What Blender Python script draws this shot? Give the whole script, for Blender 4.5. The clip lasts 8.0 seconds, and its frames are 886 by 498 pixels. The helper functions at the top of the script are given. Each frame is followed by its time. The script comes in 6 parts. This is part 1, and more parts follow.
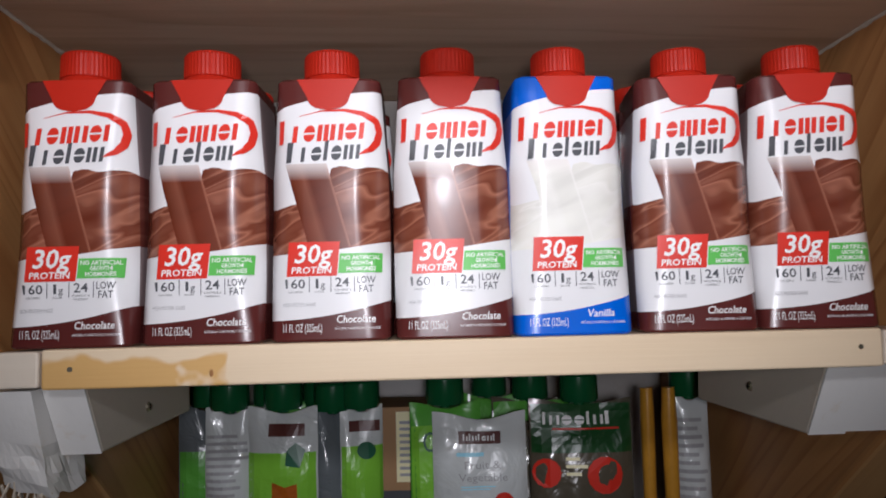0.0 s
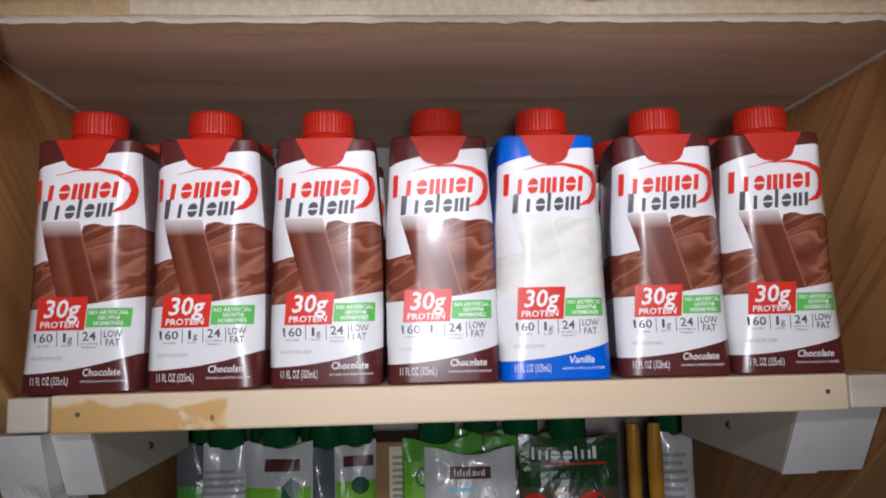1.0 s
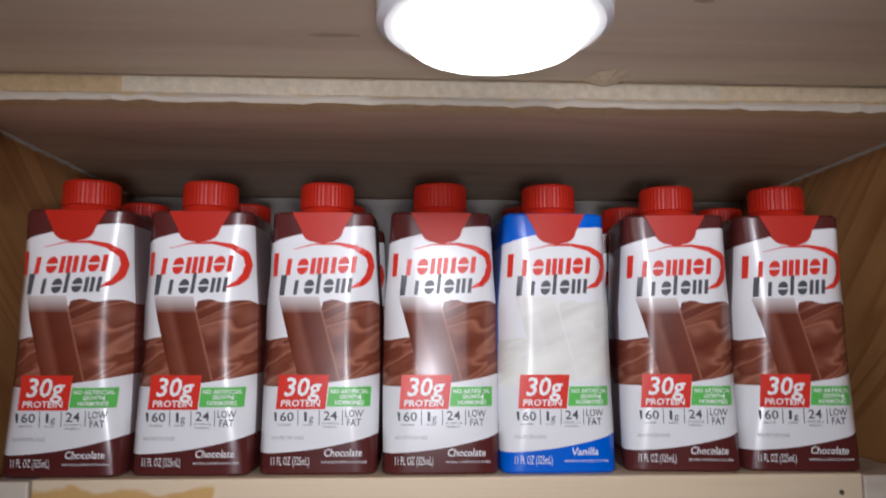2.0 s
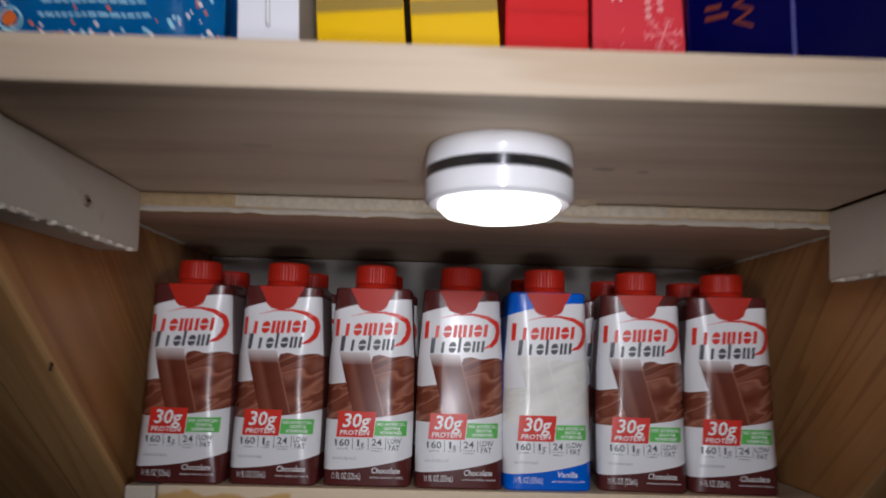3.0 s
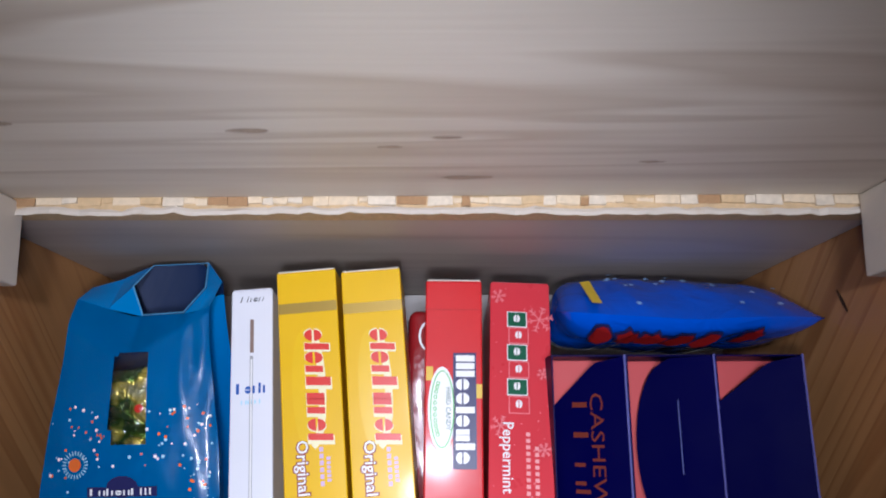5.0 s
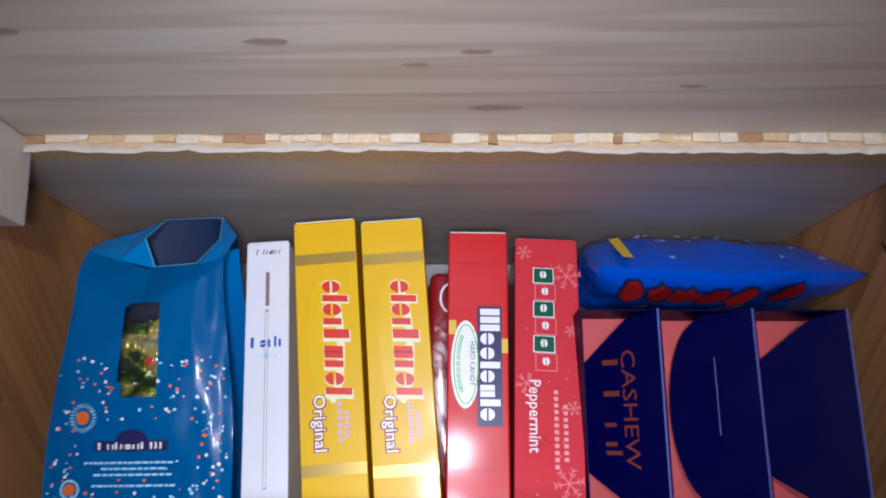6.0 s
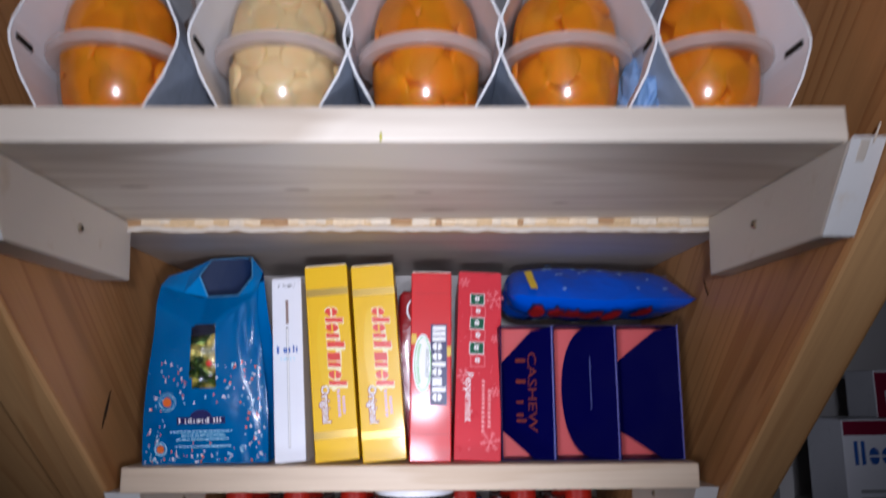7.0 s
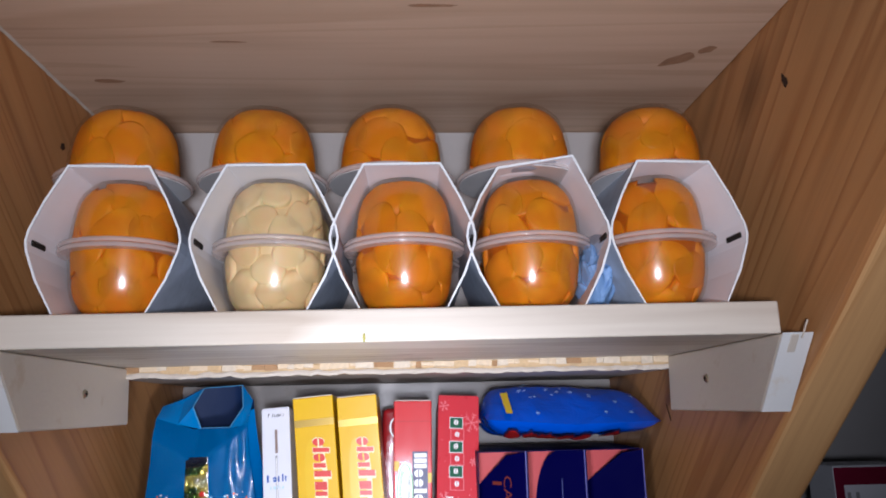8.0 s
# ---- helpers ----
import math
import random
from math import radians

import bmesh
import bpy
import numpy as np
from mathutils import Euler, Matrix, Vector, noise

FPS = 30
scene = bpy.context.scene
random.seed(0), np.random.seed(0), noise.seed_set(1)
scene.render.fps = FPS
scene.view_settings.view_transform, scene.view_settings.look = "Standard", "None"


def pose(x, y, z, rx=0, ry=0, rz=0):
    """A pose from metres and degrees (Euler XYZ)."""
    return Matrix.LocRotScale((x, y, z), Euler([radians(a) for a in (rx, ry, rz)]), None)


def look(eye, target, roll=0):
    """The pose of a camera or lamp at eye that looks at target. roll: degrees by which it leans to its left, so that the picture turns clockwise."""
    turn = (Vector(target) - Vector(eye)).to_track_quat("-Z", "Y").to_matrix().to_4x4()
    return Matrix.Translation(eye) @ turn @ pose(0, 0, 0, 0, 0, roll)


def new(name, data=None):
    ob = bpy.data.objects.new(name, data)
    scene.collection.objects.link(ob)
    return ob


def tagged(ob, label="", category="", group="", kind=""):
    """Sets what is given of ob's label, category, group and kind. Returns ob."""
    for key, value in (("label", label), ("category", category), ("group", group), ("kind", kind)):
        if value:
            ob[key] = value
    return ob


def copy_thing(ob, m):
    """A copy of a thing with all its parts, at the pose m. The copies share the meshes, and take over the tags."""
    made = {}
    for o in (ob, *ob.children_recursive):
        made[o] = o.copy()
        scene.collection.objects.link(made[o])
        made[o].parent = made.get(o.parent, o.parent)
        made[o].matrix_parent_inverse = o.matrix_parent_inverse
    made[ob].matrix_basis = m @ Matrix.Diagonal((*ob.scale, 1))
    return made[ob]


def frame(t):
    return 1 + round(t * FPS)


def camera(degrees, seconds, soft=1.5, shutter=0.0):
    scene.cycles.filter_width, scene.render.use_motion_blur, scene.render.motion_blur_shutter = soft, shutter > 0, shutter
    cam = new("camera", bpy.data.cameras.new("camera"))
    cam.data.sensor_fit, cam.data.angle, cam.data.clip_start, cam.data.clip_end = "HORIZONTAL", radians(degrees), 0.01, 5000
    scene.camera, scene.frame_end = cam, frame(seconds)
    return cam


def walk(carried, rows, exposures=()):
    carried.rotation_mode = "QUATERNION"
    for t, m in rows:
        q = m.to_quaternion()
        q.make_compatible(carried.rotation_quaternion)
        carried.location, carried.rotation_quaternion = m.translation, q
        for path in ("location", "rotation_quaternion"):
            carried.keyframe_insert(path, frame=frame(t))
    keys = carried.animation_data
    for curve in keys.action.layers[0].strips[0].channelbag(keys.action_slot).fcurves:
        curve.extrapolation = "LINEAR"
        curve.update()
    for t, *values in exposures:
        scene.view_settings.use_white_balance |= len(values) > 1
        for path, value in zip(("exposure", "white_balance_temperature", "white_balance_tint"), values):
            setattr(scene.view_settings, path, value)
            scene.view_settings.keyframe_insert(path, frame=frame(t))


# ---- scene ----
cam = camera(62.7, 8.0, soft=1.8, shutter=0.5)
PATH = [
    (0, (-0.026, -0.37, 1.019), (0.069, 1.621, 1.179), -1.4),
    (0.5, (-0.022, -0.381, 1.025), (0.08, 1.607, 1.21), -1.4),
    (1, (-0.023, -0.393, 1.031), (0.083, 1.592, 1.255), -1.4),
    (1.5, (-0.016, -0.381, 1.045), (0.097, 1.6, 1.301), -1.4),
    (1.7, (-0.02, -0.38, 1.059), (0.101, 1.605, 1.277), -0.6),
    (2.8, (-0.019, -0.466, 1.089), (0.006, 1.514, 1.369), 1.1),
    (3, (-0.027, -0.511, 1.095), (0.010, 1.469, 1.371), 1.4),
    (3.5, (-0.017, -0.576, 1.134), (0.028, 1.403, 1.409), 1.1),
    (4, (-0.021, -0.619, 1.201), (0.041, 1.345, 1.577), 1.0),
    (4.2, (-0.029, -0.632, 1.211), (0.055, 1.313, 1.668), 1.0),
    (4.5, (-0.008, -0.65, 1.247), (0.049, 1.297, 1.698), 0.4),
    (4.7, (0.008, -0.667, 1.282), (0.048, 1.28, 1.739), -0.1),
    (5.8, (-0.002, -0.619, 1.246), (-0.003, 1.314, 1.761), 0.2),
    (6, (0.0, -0.632, 1.246), (-0.006, 1.303, 1.751), 0.2),
    (6.5, (-0.02, -0.749, 1.234), (0.02, 1.206, 1.655), 0.2),
    (6.8, (0.001, -0.807, 1.247), (0.047, 1.161, 1.6), -0.1),
    (7, (0.011, -0.832, 1.273), (0.068, 1.136, 1.625), -0.3),
    (7.5, (0.009, -0.876, 1.338), (0.107, 1.083, 1.732), -0.8),
    (8, (0.014, -0.891, 1.354), (0.116, 1.06, 1.781), -1.2),
]
EXPOSURES = [(0, -0.25, 6420, 11), (1.6, -0.35, 6320, 11), (2.8, -1.28, 6400, 10), (3.2, -1.18, 6400, 10), (3.6, -1.1, 6400, 10), (4.3, -0.82, 6050, 11), (5.8, -0.90, 5800, 12), (6.5, -1.02, 5850, 14), (8, -0.68, 5950, 12)]
walk(cam, [(t, look(eye, target, roll)) for t, eye, target, roll in PATH], EXPOSURES)

# ---- light: still spots standing in for one torch carried with the camera, a dim room, and the puck lamp further down ----
world = bpy.data.worlds.new("world")
scene.world = world
world.use_nodes = True
world.node_tree.nodes["Background"].inputs[0].default_value = (0.9, 0.95, 1.0, 1)
world.node_tree.nodes["Background"].inputs[1].default_value = 0.03


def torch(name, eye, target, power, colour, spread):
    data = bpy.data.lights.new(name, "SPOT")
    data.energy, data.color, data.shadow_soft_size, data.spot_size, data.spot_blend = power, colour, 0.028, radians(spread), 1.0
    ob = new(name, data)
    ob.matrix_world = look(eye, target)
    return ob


# added spots, one a shelf, where the carried torch passes
torch("torch_stand_in", (-0.015, -0.51, 1.022), (0.0, 0.0, 1.080), 6.8, (0.94, 0.93, 1.0), 80)
torch("torch_stand_in", (0.0, -0.70, 1.215), (-0.01, -0.20, 1.315), 10.0, (0.94, 0.93, 1.0), 80)
torch("torch_stand_in", (0.015, -1.00, 1.320), (0.02, -0.40, 1.49), 19.5, (0.94, 0.93, 1.0), 88)

# ---- the stair's main sizes ----
XL, XR = -0.234, 0.245          # inner faces of the stringers
RISE, RUN = 0.2045, 0.2385
TOPS = [1.0035 + RISE * k for k in (-1, 0, 1)] + [1.4100]      # tops of the shelf boards; the topmost hangs 0.3 degrees out of level
FRONTS = [-0.015 - RUN * k for k in (-1, 0, 1)] + [-0.4800]    # their front edges
CEILS = [0.9745 + RISE * k for k in (0, 1, 2, 3)]      # undersides of the treads over them
RISERS = [0.178 - 0.2385 * k for k in (-1, 0, 1, 2)]  # faces of the risers behind them
THICK = 0.019

# ---- materials ----
class Nodes:
    """Short-hand for building a node tree."""

    def __init__(self, name):
        self.mat = bpy.data.materials.new(name)
        self.mat.use_nodes = True
        self.t = self.mat.node_tree
        self.bsdf = self.t.nodes["Principled BSDF"]

    def put(self, where, value):
        if isinstance(value, bpy.types.NodeSocket):
            self.t.links.new(value, where)
        elif isinstance(value, tuple) and len(value) == 3 and where.type == "RGBA":
            where.default_value = (*value, 1)
        else:
            where.default_value = value

    def node(self, kind, **sets):
        n = self.t.nodes.new(kind)
        for k, v in sets.items():
            n.inputs[k.replace("_", " ")].default_value = v
        return n

    def math(self, op, a, b=0.0, clamp=False):
        n = self.t.nodes.new("ShaderNodeMath")
        n.operation, n.use_clamp = op, clamp
        self.put(n.inputs[0], a)
        self.put(n.inputs[1], b)
        return n.outputs[0]

    def mix(self, f, a, b):
        n = self.t.nodes.new("ShaderNodeMix")
        n.data_type = "RGBA"
        self.put(n.inputs[0], f)
        self.put(n.inputs[6], a)
        self.put(n.inputs[7], b)
        return n.outputs[2]

    def ramp(self, f, *stops):
        n = self.t.nodes.new("ShaderNodeValToRGB")
        e = n.color_ramp.elements
        while len(e) < len(stops):
            e.new(0.5)
        for x, (p, c) in zip(e, stops):
            x.position, x.color = p, (*c, 1) if isinstance(c, tuple) else (c, c, c, 1)
        self.put(n.inputs[0], f)
        return n.outputs[0]

    def coords(self, scale=(1, 1, 1), loc=(0, 0, 0), spin=(0, 0, 0)):
        """Object coordinates, turned by spin, then scaled and shifted."""
        c = self.t.nodes.new("ShaderNodeTexCoord").outputs["Object"]
        if any(spin):
            r = self.t.nodes.new("ShaderNodeMapping")
            r.inputs["Rotation"].default_value = [radians(a) for a in spin]
            self.t.links.new(c, r.inputs[0])
            c = r.outputs[0]
        m = self.t.nodes.new("ShaderNodeMapping")
        m.inputs["Scale"].default_value, m.inputs["Location"].default_value = scale, loc
        self.t.links.new(c, m.inputs[0])
        return m.outputs[0]

    def xyz(self):
        s = self.t.nodes.new("ShaderNodeSeparateXYZ")
        self.t.links.new(self.coords(), s.inputs[0])
        return s.outputs

    def noise(self, scale, vec, detail=4, rough=0.55, warp=0.0):
        n = self.node("ShaderNodeTexNoise", Scale=scale, Detail=detail, Roughness=rough, Distortion=warp)
        self.t.links.new(vec, n.inputs["Vector"])
        return n.outputs[0]

    def done(self, colour, rough=0.5, bump=None, strength=0.2, distance=0.001, coat=0.0, spec=0.32, **more):
        self.put(self.bsdf.inputs["Base Color"], colour)
        self.bsdf.inputs["Specular IOR Level"].default_value = spec
        self.put(self.bsdf.inputs["Roughness"], rough)
        self.bsdf.inputs["Coat Weight"].default_value = coat
        self.bsdf.inputs["Coat Roughness"].default_value = 0.10
        for k, v in more.items():
            self.put(self.bsdf.inputs[k.replace("_", " ")], v)
        if bump is not None:
            b = self.node("ShaderNodeBump", Strength=strength, Distance=distance)
            self.t.links.new(bump, b.inputs["Height"])
            self.t.links.new(b.outputs[0], self.bsdf.inputs["Normal"])
        return self.mat


def wood(name, light, dark, knot, spin=(0, 0, 0), seed=0.0, rings=60.0, contrast=0.5, rough=0.5, stain=None, grey=0.0, squash=(0.42, 1, 0.05), stretch=0.09, warp=0.6):
    """Sawn softwood, its grain along the local x axis before spin."""
    n = Nodes(name)
    c = n.coords((stretch, 1, 1), (seed, seed * 0.37, seed * 0.71), spin)
    flow = n.noise(9, c, 3, 0.5, warp)
    band = n.math("FRACT", n.math("ADD", n.math("MULTIPLY", flow, rings * 0.16), n.math("MULTIPLY", n.noise(60, c, 2), 0.12)))
    late = n.ramp(band, (0.0, 0.15), (0.55, 0.25), (0.86, 1.0), (0.97, 0.1))
    fine = n.noise(420, n.coords((0.03, 1, 1), (seed, 0, 0), spin), 3, 0.6)
    wide = n.noise(7, n.coords((0.4, 1, 1), (seed * 3, 1, 2), spin), 3)
    v = n.node("ShaderNodeTexVoronoi", Scale=8.5)
    n.t.links.new(n.coords(squash, (seed * 1.7, seed, 0.3), spin), v.inputs["Vector"])
    pick = n.t.nodes.new("ShaderNodeSeparateColor")
    n.t.links.new(v.outputs["Color"], pick.inputs[0])
    near = n.math("ADD", v.outputs["Distance"], n.math("MULTIPLY", n.noise(50, c, 3), 0.10))
    spot = n.math("MULTIPLY", n.ramp(near, (0.10, 1.0), (0.19, 0.0)), n.math("GREATER_THAN", pick.outputs[0], 0.42))
    streak = n.ramp(n.noise(26, n.coords((0.05, 1, 1), (seed * 2, 3, 1), spin), 4, 0.6), (0.52, 0.0), (0.72, 1.0))
    f = n.math("MULTIPLY", n.math("ADD", n.math("MULTIPLY", late, contrast), n.math("MULTIPLY", fine, 0.35)), 0.9, True)
    col = n.mix(f, light, dark)
    col = n.mix(n.math("MULTIPLY", n.ramp(wide, (0.35, 0.0), (0.75, 1.0)), 0.35), col, dark)
    col = n.mix(n.math("MULTIPLY", streak, 0.42), col, knot)
    col = n.mix(n.math("MULTIPLY", spot, 0.75), col, knot)
    if grey:
        col = n.mix(grey, col, (0.42, 0.40, 0.38))
    if stain:
        x, y, z = n.xyz()
        edge = n.math("ADD", x, n.math("MULTIPLY", n.noise(28, n.coords(), 3), 0.10))
        drop = n.math("ADD", z, n.math("MULTIPLY", n.noise(40, n.coords((1, 1, 1), (3, 1, 0)), 2), 0.018))
        m = n.math("MULTIPLY", n.ramp(n.math("MULTIPLY", edge, -13), (0.90, 0.0), (0.96, 1.0)), n.ramp(n.math("MULTIPLY", drop, 50), (0.10, 1.0), (0.22, 0.0)))
        col = n.mix(n.math("MULTIPLY", m, 0.9), col, stain)
    return n.done(col, rough, n.math("ADD", fine, n.math("MULTIPLY", late, 0.3)), 0.25, 0.0006)


PINE = wood("pine", (0.80, 0.66, 0.47), (0.67, 0.50, 0.32), (0.36, 0.19, 0.08), seed=1.3, rings=40, contrast=0.35, stain=(0.62, 0.36, 0.11))
PINE_PLAIN = wood("pine_plain", (0.70, 0.58, 0.44), (0.50, 0.36, 0.23), (0.30, 0.17, 0.09), seed=4.1, rings=44, contrast=0.5)
PINE_PALE = wood("pine_pale", (0.78, 0.71, 0.60), (0.52, 0.43, 0.33), (0.28, 0.18, 0.11), seed=7.7, rings=52, contrast=0.75)
FIR = wood("fir", (0.58, 0.300, 0.115), (0.30, 0.112, 0.034), (0.11, 0.045, 0.016), seed=2.2, rings=150, contrast=0.62, spin=(39, 0, 90), squash=(0.42, 0.05, 1), stretch=0.035, warp=0.35, rough=0.42)
FIR_EDGE = wood("fir_edge", (0.70, 0.42, 0.185), (0.42, 0.190, 0.062), (0.16, 0.07, 0.025), seed=6.4, rings=90, contrast=0.5, spin=(39, 0, 90), squash=(0.42, 0.05, 1), stretch=0.05, warp=0.4, rough=0.5)
TREAD = wood("tread_board", (0.68, 0.50, 0.36), (0.46, 0.30, 0.19), (0.22, 0.11, 0.055), seed=5.5, rings=56, contrast=0.5)
TREAD_GREY = wood("tread_board_grey", (0.58, 0.50, 0.42), (0.40, 0.33, 0.27), (0.24, 0.16, 0.11), seed=9.1, rings=50, contrast=0.5, grey=0.25)


def painted(name, colour, under, seed=0.0, rough=0.55):
    """Old white paint, thin and scuffed over wood."""
    n = Nodes(name)
    c = n.coords((1, 1, 1), (seed, seed, 0))
    worn = n.ramp(n.noise(30, c, 6, 0.7), (0.60, 0.0), (0.70, 1.0))
    col = n.mix(n.math("MULTIPLY", worn, 0.55), n.mix(n.noise(7, c, 3), colour, tuple(v * 0.82 for v in colour)), under)
    return n.done(col, rough, n.noise(180, c, 4), 0.3, 0.0008)


PRIMER = painted("primer", (0.62, 0.55, 0.46), (0.45, 0.34, 0.22))
RISER_PAINT = painted("riser_paint", (0.52, 0.49, 0.46), (0.42, 0.36, 0.30), 2.0, 0.30)
PRIMER_WHITE = painted("primer_white", (0.80, 0.79, 0.76), (0.62, 0.52, 0.40), 3.0)
WALL_PAINT = painted("wall_paint", (0.17, 0.14, 0.12), (0.13, 0.11, 0.09), 5.0, 0.8)
SHELF_PAINT = painted("shelf_paint", (0.55, 0.53, 0.52), (0.48, 0.45, 0.42), 6.0)


def plain(name, colour, rough=0.4, metal=0.0, coat=0.0, vary=0.10, scale=40.0, bump=0.05, **more):
    n = Nodes(name)
    f = n.noise(scale, n.coords(), 4)
    col = n.mix(f, tuple(v * (1 - vary) for v in colour), tuple(min(1, v * (1 + vary)) for v in colour))
    return n.done(col, rough, n.noise(scale * 6, n.coords(), 3), bump, 0.0005, coat, Metallic=metal, **more)


def film(name, colour, rough=0.22, crinkle=0.5, scale=30.0, coat=0.3, vary=0.12):
    """Glossy plastic film with soft creases."""
    n = Nodes(name)
    c = n.coords()
    f = n.noise(scale * 0.6, c, 4)
    col = n.mix(f, tuple(v * (1 - vary) for v in colour), tuple(min(1, v * (1 + vary)) for v in colour))
    return n.done(col, rough, n.noise(scale, c, 3, 0.5, 0.8), crinkle, 0.004, coat)


WHITE_INK = plain("white_ink", (0.85, 0.85, 0.84), 0.35)
RED_INK = plain("red_ink", (0.68, 0.035, 0.02), 0.33)
GREY_INK = plain("grey_ink", (0.075, 0.08, 0.09), 0.35)
FAINT_INK = plain("faint_ink", (0.36, 0.36, 0.37), 0.4)
GREEN_INK = plain("green_ink", (0.12, 0.52, 0.10), 0.35)
ORANGE_INK = plain("orange_ink", (0.75, 0.16, 0.03), 0.35)
BLUE_INK = plain("blue_ink", (0.03, 0.11, 0.42), 0.35)
NAVY_INK = plain("navy_ink", (0.02, 0.02, 0.10), 0.35)
PALE_BLUE_INK = plain("pale_blue_ink", (0.35, 0.72, 0.88), 0.35)
LILAC_INK = plain("lilac_ink", (0.62, 0.42, 0.62), 0.35)
DARK_GREEN_INK = plain("dark_green_ink", (0.012, 0.11, 0.055), 0.35)
BROWN_INK = plain("brown_ink", (0.10, 0.03, 0.025), 0.35)
GOLD_INK = plain("gold_ink", (0.42, 0.28, 0.06), 0.3, 0.4)
PINK_INK = plain("pink_ink", (0.85, 0.36, 0.36), 0.4)
CREAM_INK = plain("cream_ink", (0.86, 0.80, 0.50), 0.4)
CAP_RED = plain("cap_red", (0.47, 0.018, 0.007), 0.42, 0, 0.0, 0.12, 60)
SCREW = plain("screw_steel", (0.45, 0.40, 0.30), 0.35, 0.9)
DARK = plain("dark_hole", (0.02, 0.016, 0.012), 0.9)


def carton_print(name, dark, swirl, swirl_light, shine):
    """The printed board of the shake carton: dark head and foot, white band, a poured drink across the middle."""
    n = Nodes(name)
    x, y, z = n.xyz()
    sq = lambda v: n.math("MULTIPLY", v, v)
    head = n.math("GREATER_THAN", z, n.math("SUBTRACT", 0.1258, n.math("MULTIPLY", sq(n.math("SUBTRACT", x, 0.028)), 3.0)))
    u = n.math("DIVIDE", n.math("ADD", x, 0.03), 0.06)
    foot = n.math("LESS_THAN", z, n.math("ADD", 0.0105, n.math("MULTIPLY", sq(u), 0.0092)))
    wob = n.noise(48, n.coords((1, 0.0, 0.4)), 1.5, 0.5, 0.6)
    right = n.ramp(n.math("ADD", n.math("MULTIPLY", x, 40), 0.5), (0.20, 0.0), (0.55, 1.0))
    top = n.math("ADD", n.math("ADD", 0.0575, n.math("MULTIPLY", right, 0.0215)), n.math("MULTIPLY", wob, 0.016))
    low = n.math("GREATER_THAN", z, n.math("ADD", 0.0432, n.math("MULTIPLY", sq(u), 0.0062)))
    left = n.math("ADD", n.math("MULTIPLY", n.math("SUBTRACT", 0.0886, z), 0.278), -0.0218)
    pour = n.math("MULTIPLY", n.math("MULTIPLY", n.math("GREATER_THAN", x, left), n.math("LESS_THAN", x, n.math("ADD", left, 0.0208))), n.math("LESS_THAN", z, 0.0886))
    pool = n.math("LESS_THAN", z, top)
    drink = n.math("MULTIPLY", low, n.math("MAXIMUM", pour, pool))
    streak = n.ramp(n.noise(24, n.coords((0.62, 0, 2.6), (0, 0, 0), (0, 24, 0)), 1.5, 0.4, 1.6), (0.40, 0.0), (0.52, 0.25), (0.57, 1.0), (0.61, 0.15), (0.70, 0.45))
    shade = n.noise(42, n.coords((0.55, 0, 1.7), (0, 0, 0), (0, 24, 0)), 2, 0.45, 0.8)
    inside = n.mix(shade, tuple(v * 0.65 for v in swirl), tuple(min(1, v * 1.3) for v in swirl))
    inside = n.mix(n.math("MULTIPLY", streak, n.math("MULTIPLY", n.math("SUBTRACT", 1.0, pour), shine)), inside, swirl_light)
    grad = n.math("MULTIPLY", n.math("SUBTRACT", x, left), 48)
    inside = n.mix(n.math("MULTIPLY", pour, n.ramp(grad, (0.0, 0.0), (0.35, 0.25), (0.5, 0.0), (0.93, 0.10), (0.97, 0.5))), inside, swirl_light)
    fade = n.math("MULTIPLY", pour, n.ramp(n.math("MULTIPLY", n.math("SUBTRACT", z, 0.078), 95), (0.2, 0.0), (1.0, 0.75)))
    inside = n.mix(fade, inside, (0.80, 0.76, 0.74))
    col = n.mix(drink, (0.80, 0.80, 0.81), inside)
    edge = n.mix(n.noise(30, n.coords(), 3), tuple(v * 0.9 for v in dark), tuple(v * 1.1 for v in dark))
    col = n.mix(n.math("MAXIMUM", head, foot), col, edge)
    side = n.math("GREATER_THAN", y, -0.0185)
    col = n.mix(n.math("MULTIPLY", side, 0.8), col, edge)
    return n.done(col, 0.27, n.noise(45, n.coords(), 3), 0.06, 0.002, 0.06, 0.38)


CHOCOLATE = carton_print("chocolate_carton", (0.095, 0.020, 0.018), (0.135, 0.026, 0.012), (0.46, 0.19, 0.12), 0.72)
VANILLA = carton_print("vanilla_carton", (0.0, 0.115, 0.62), (0.78, 0.77, 0.71), (0.86, 0.85, 0.82), 0.6)

# ---- building helpers ----
def part(name, bm, material, parent, label="", smooth=False):
    """Links a bmesh as one mesh object under a thing or a part."""
    me = bpy.data.meshes.new(name)
    bm.to_mesh(me)
    bm.free()
    for m in material if isinstance(material, (list, tuple)) else [material]:
        me.materials.append(m)
    if smooth:
        me.polygons.foreach_set("use_smooth", [True] * len(me.polygons))
        me.set_sharp_from_angle(angle=radians(38))
        me.update()
    ob = new(name, me)
    if parent:
        ob.parent = parent
    return tagged(ob, label)


def thing(name, label, category, m=None, group="", kind=""):
    ob = new(name)
    ob.empty_display_size = 0.02
    ob.matrix_basis = m or Matrix()
    return tagged(ob, label, category, group, kind)


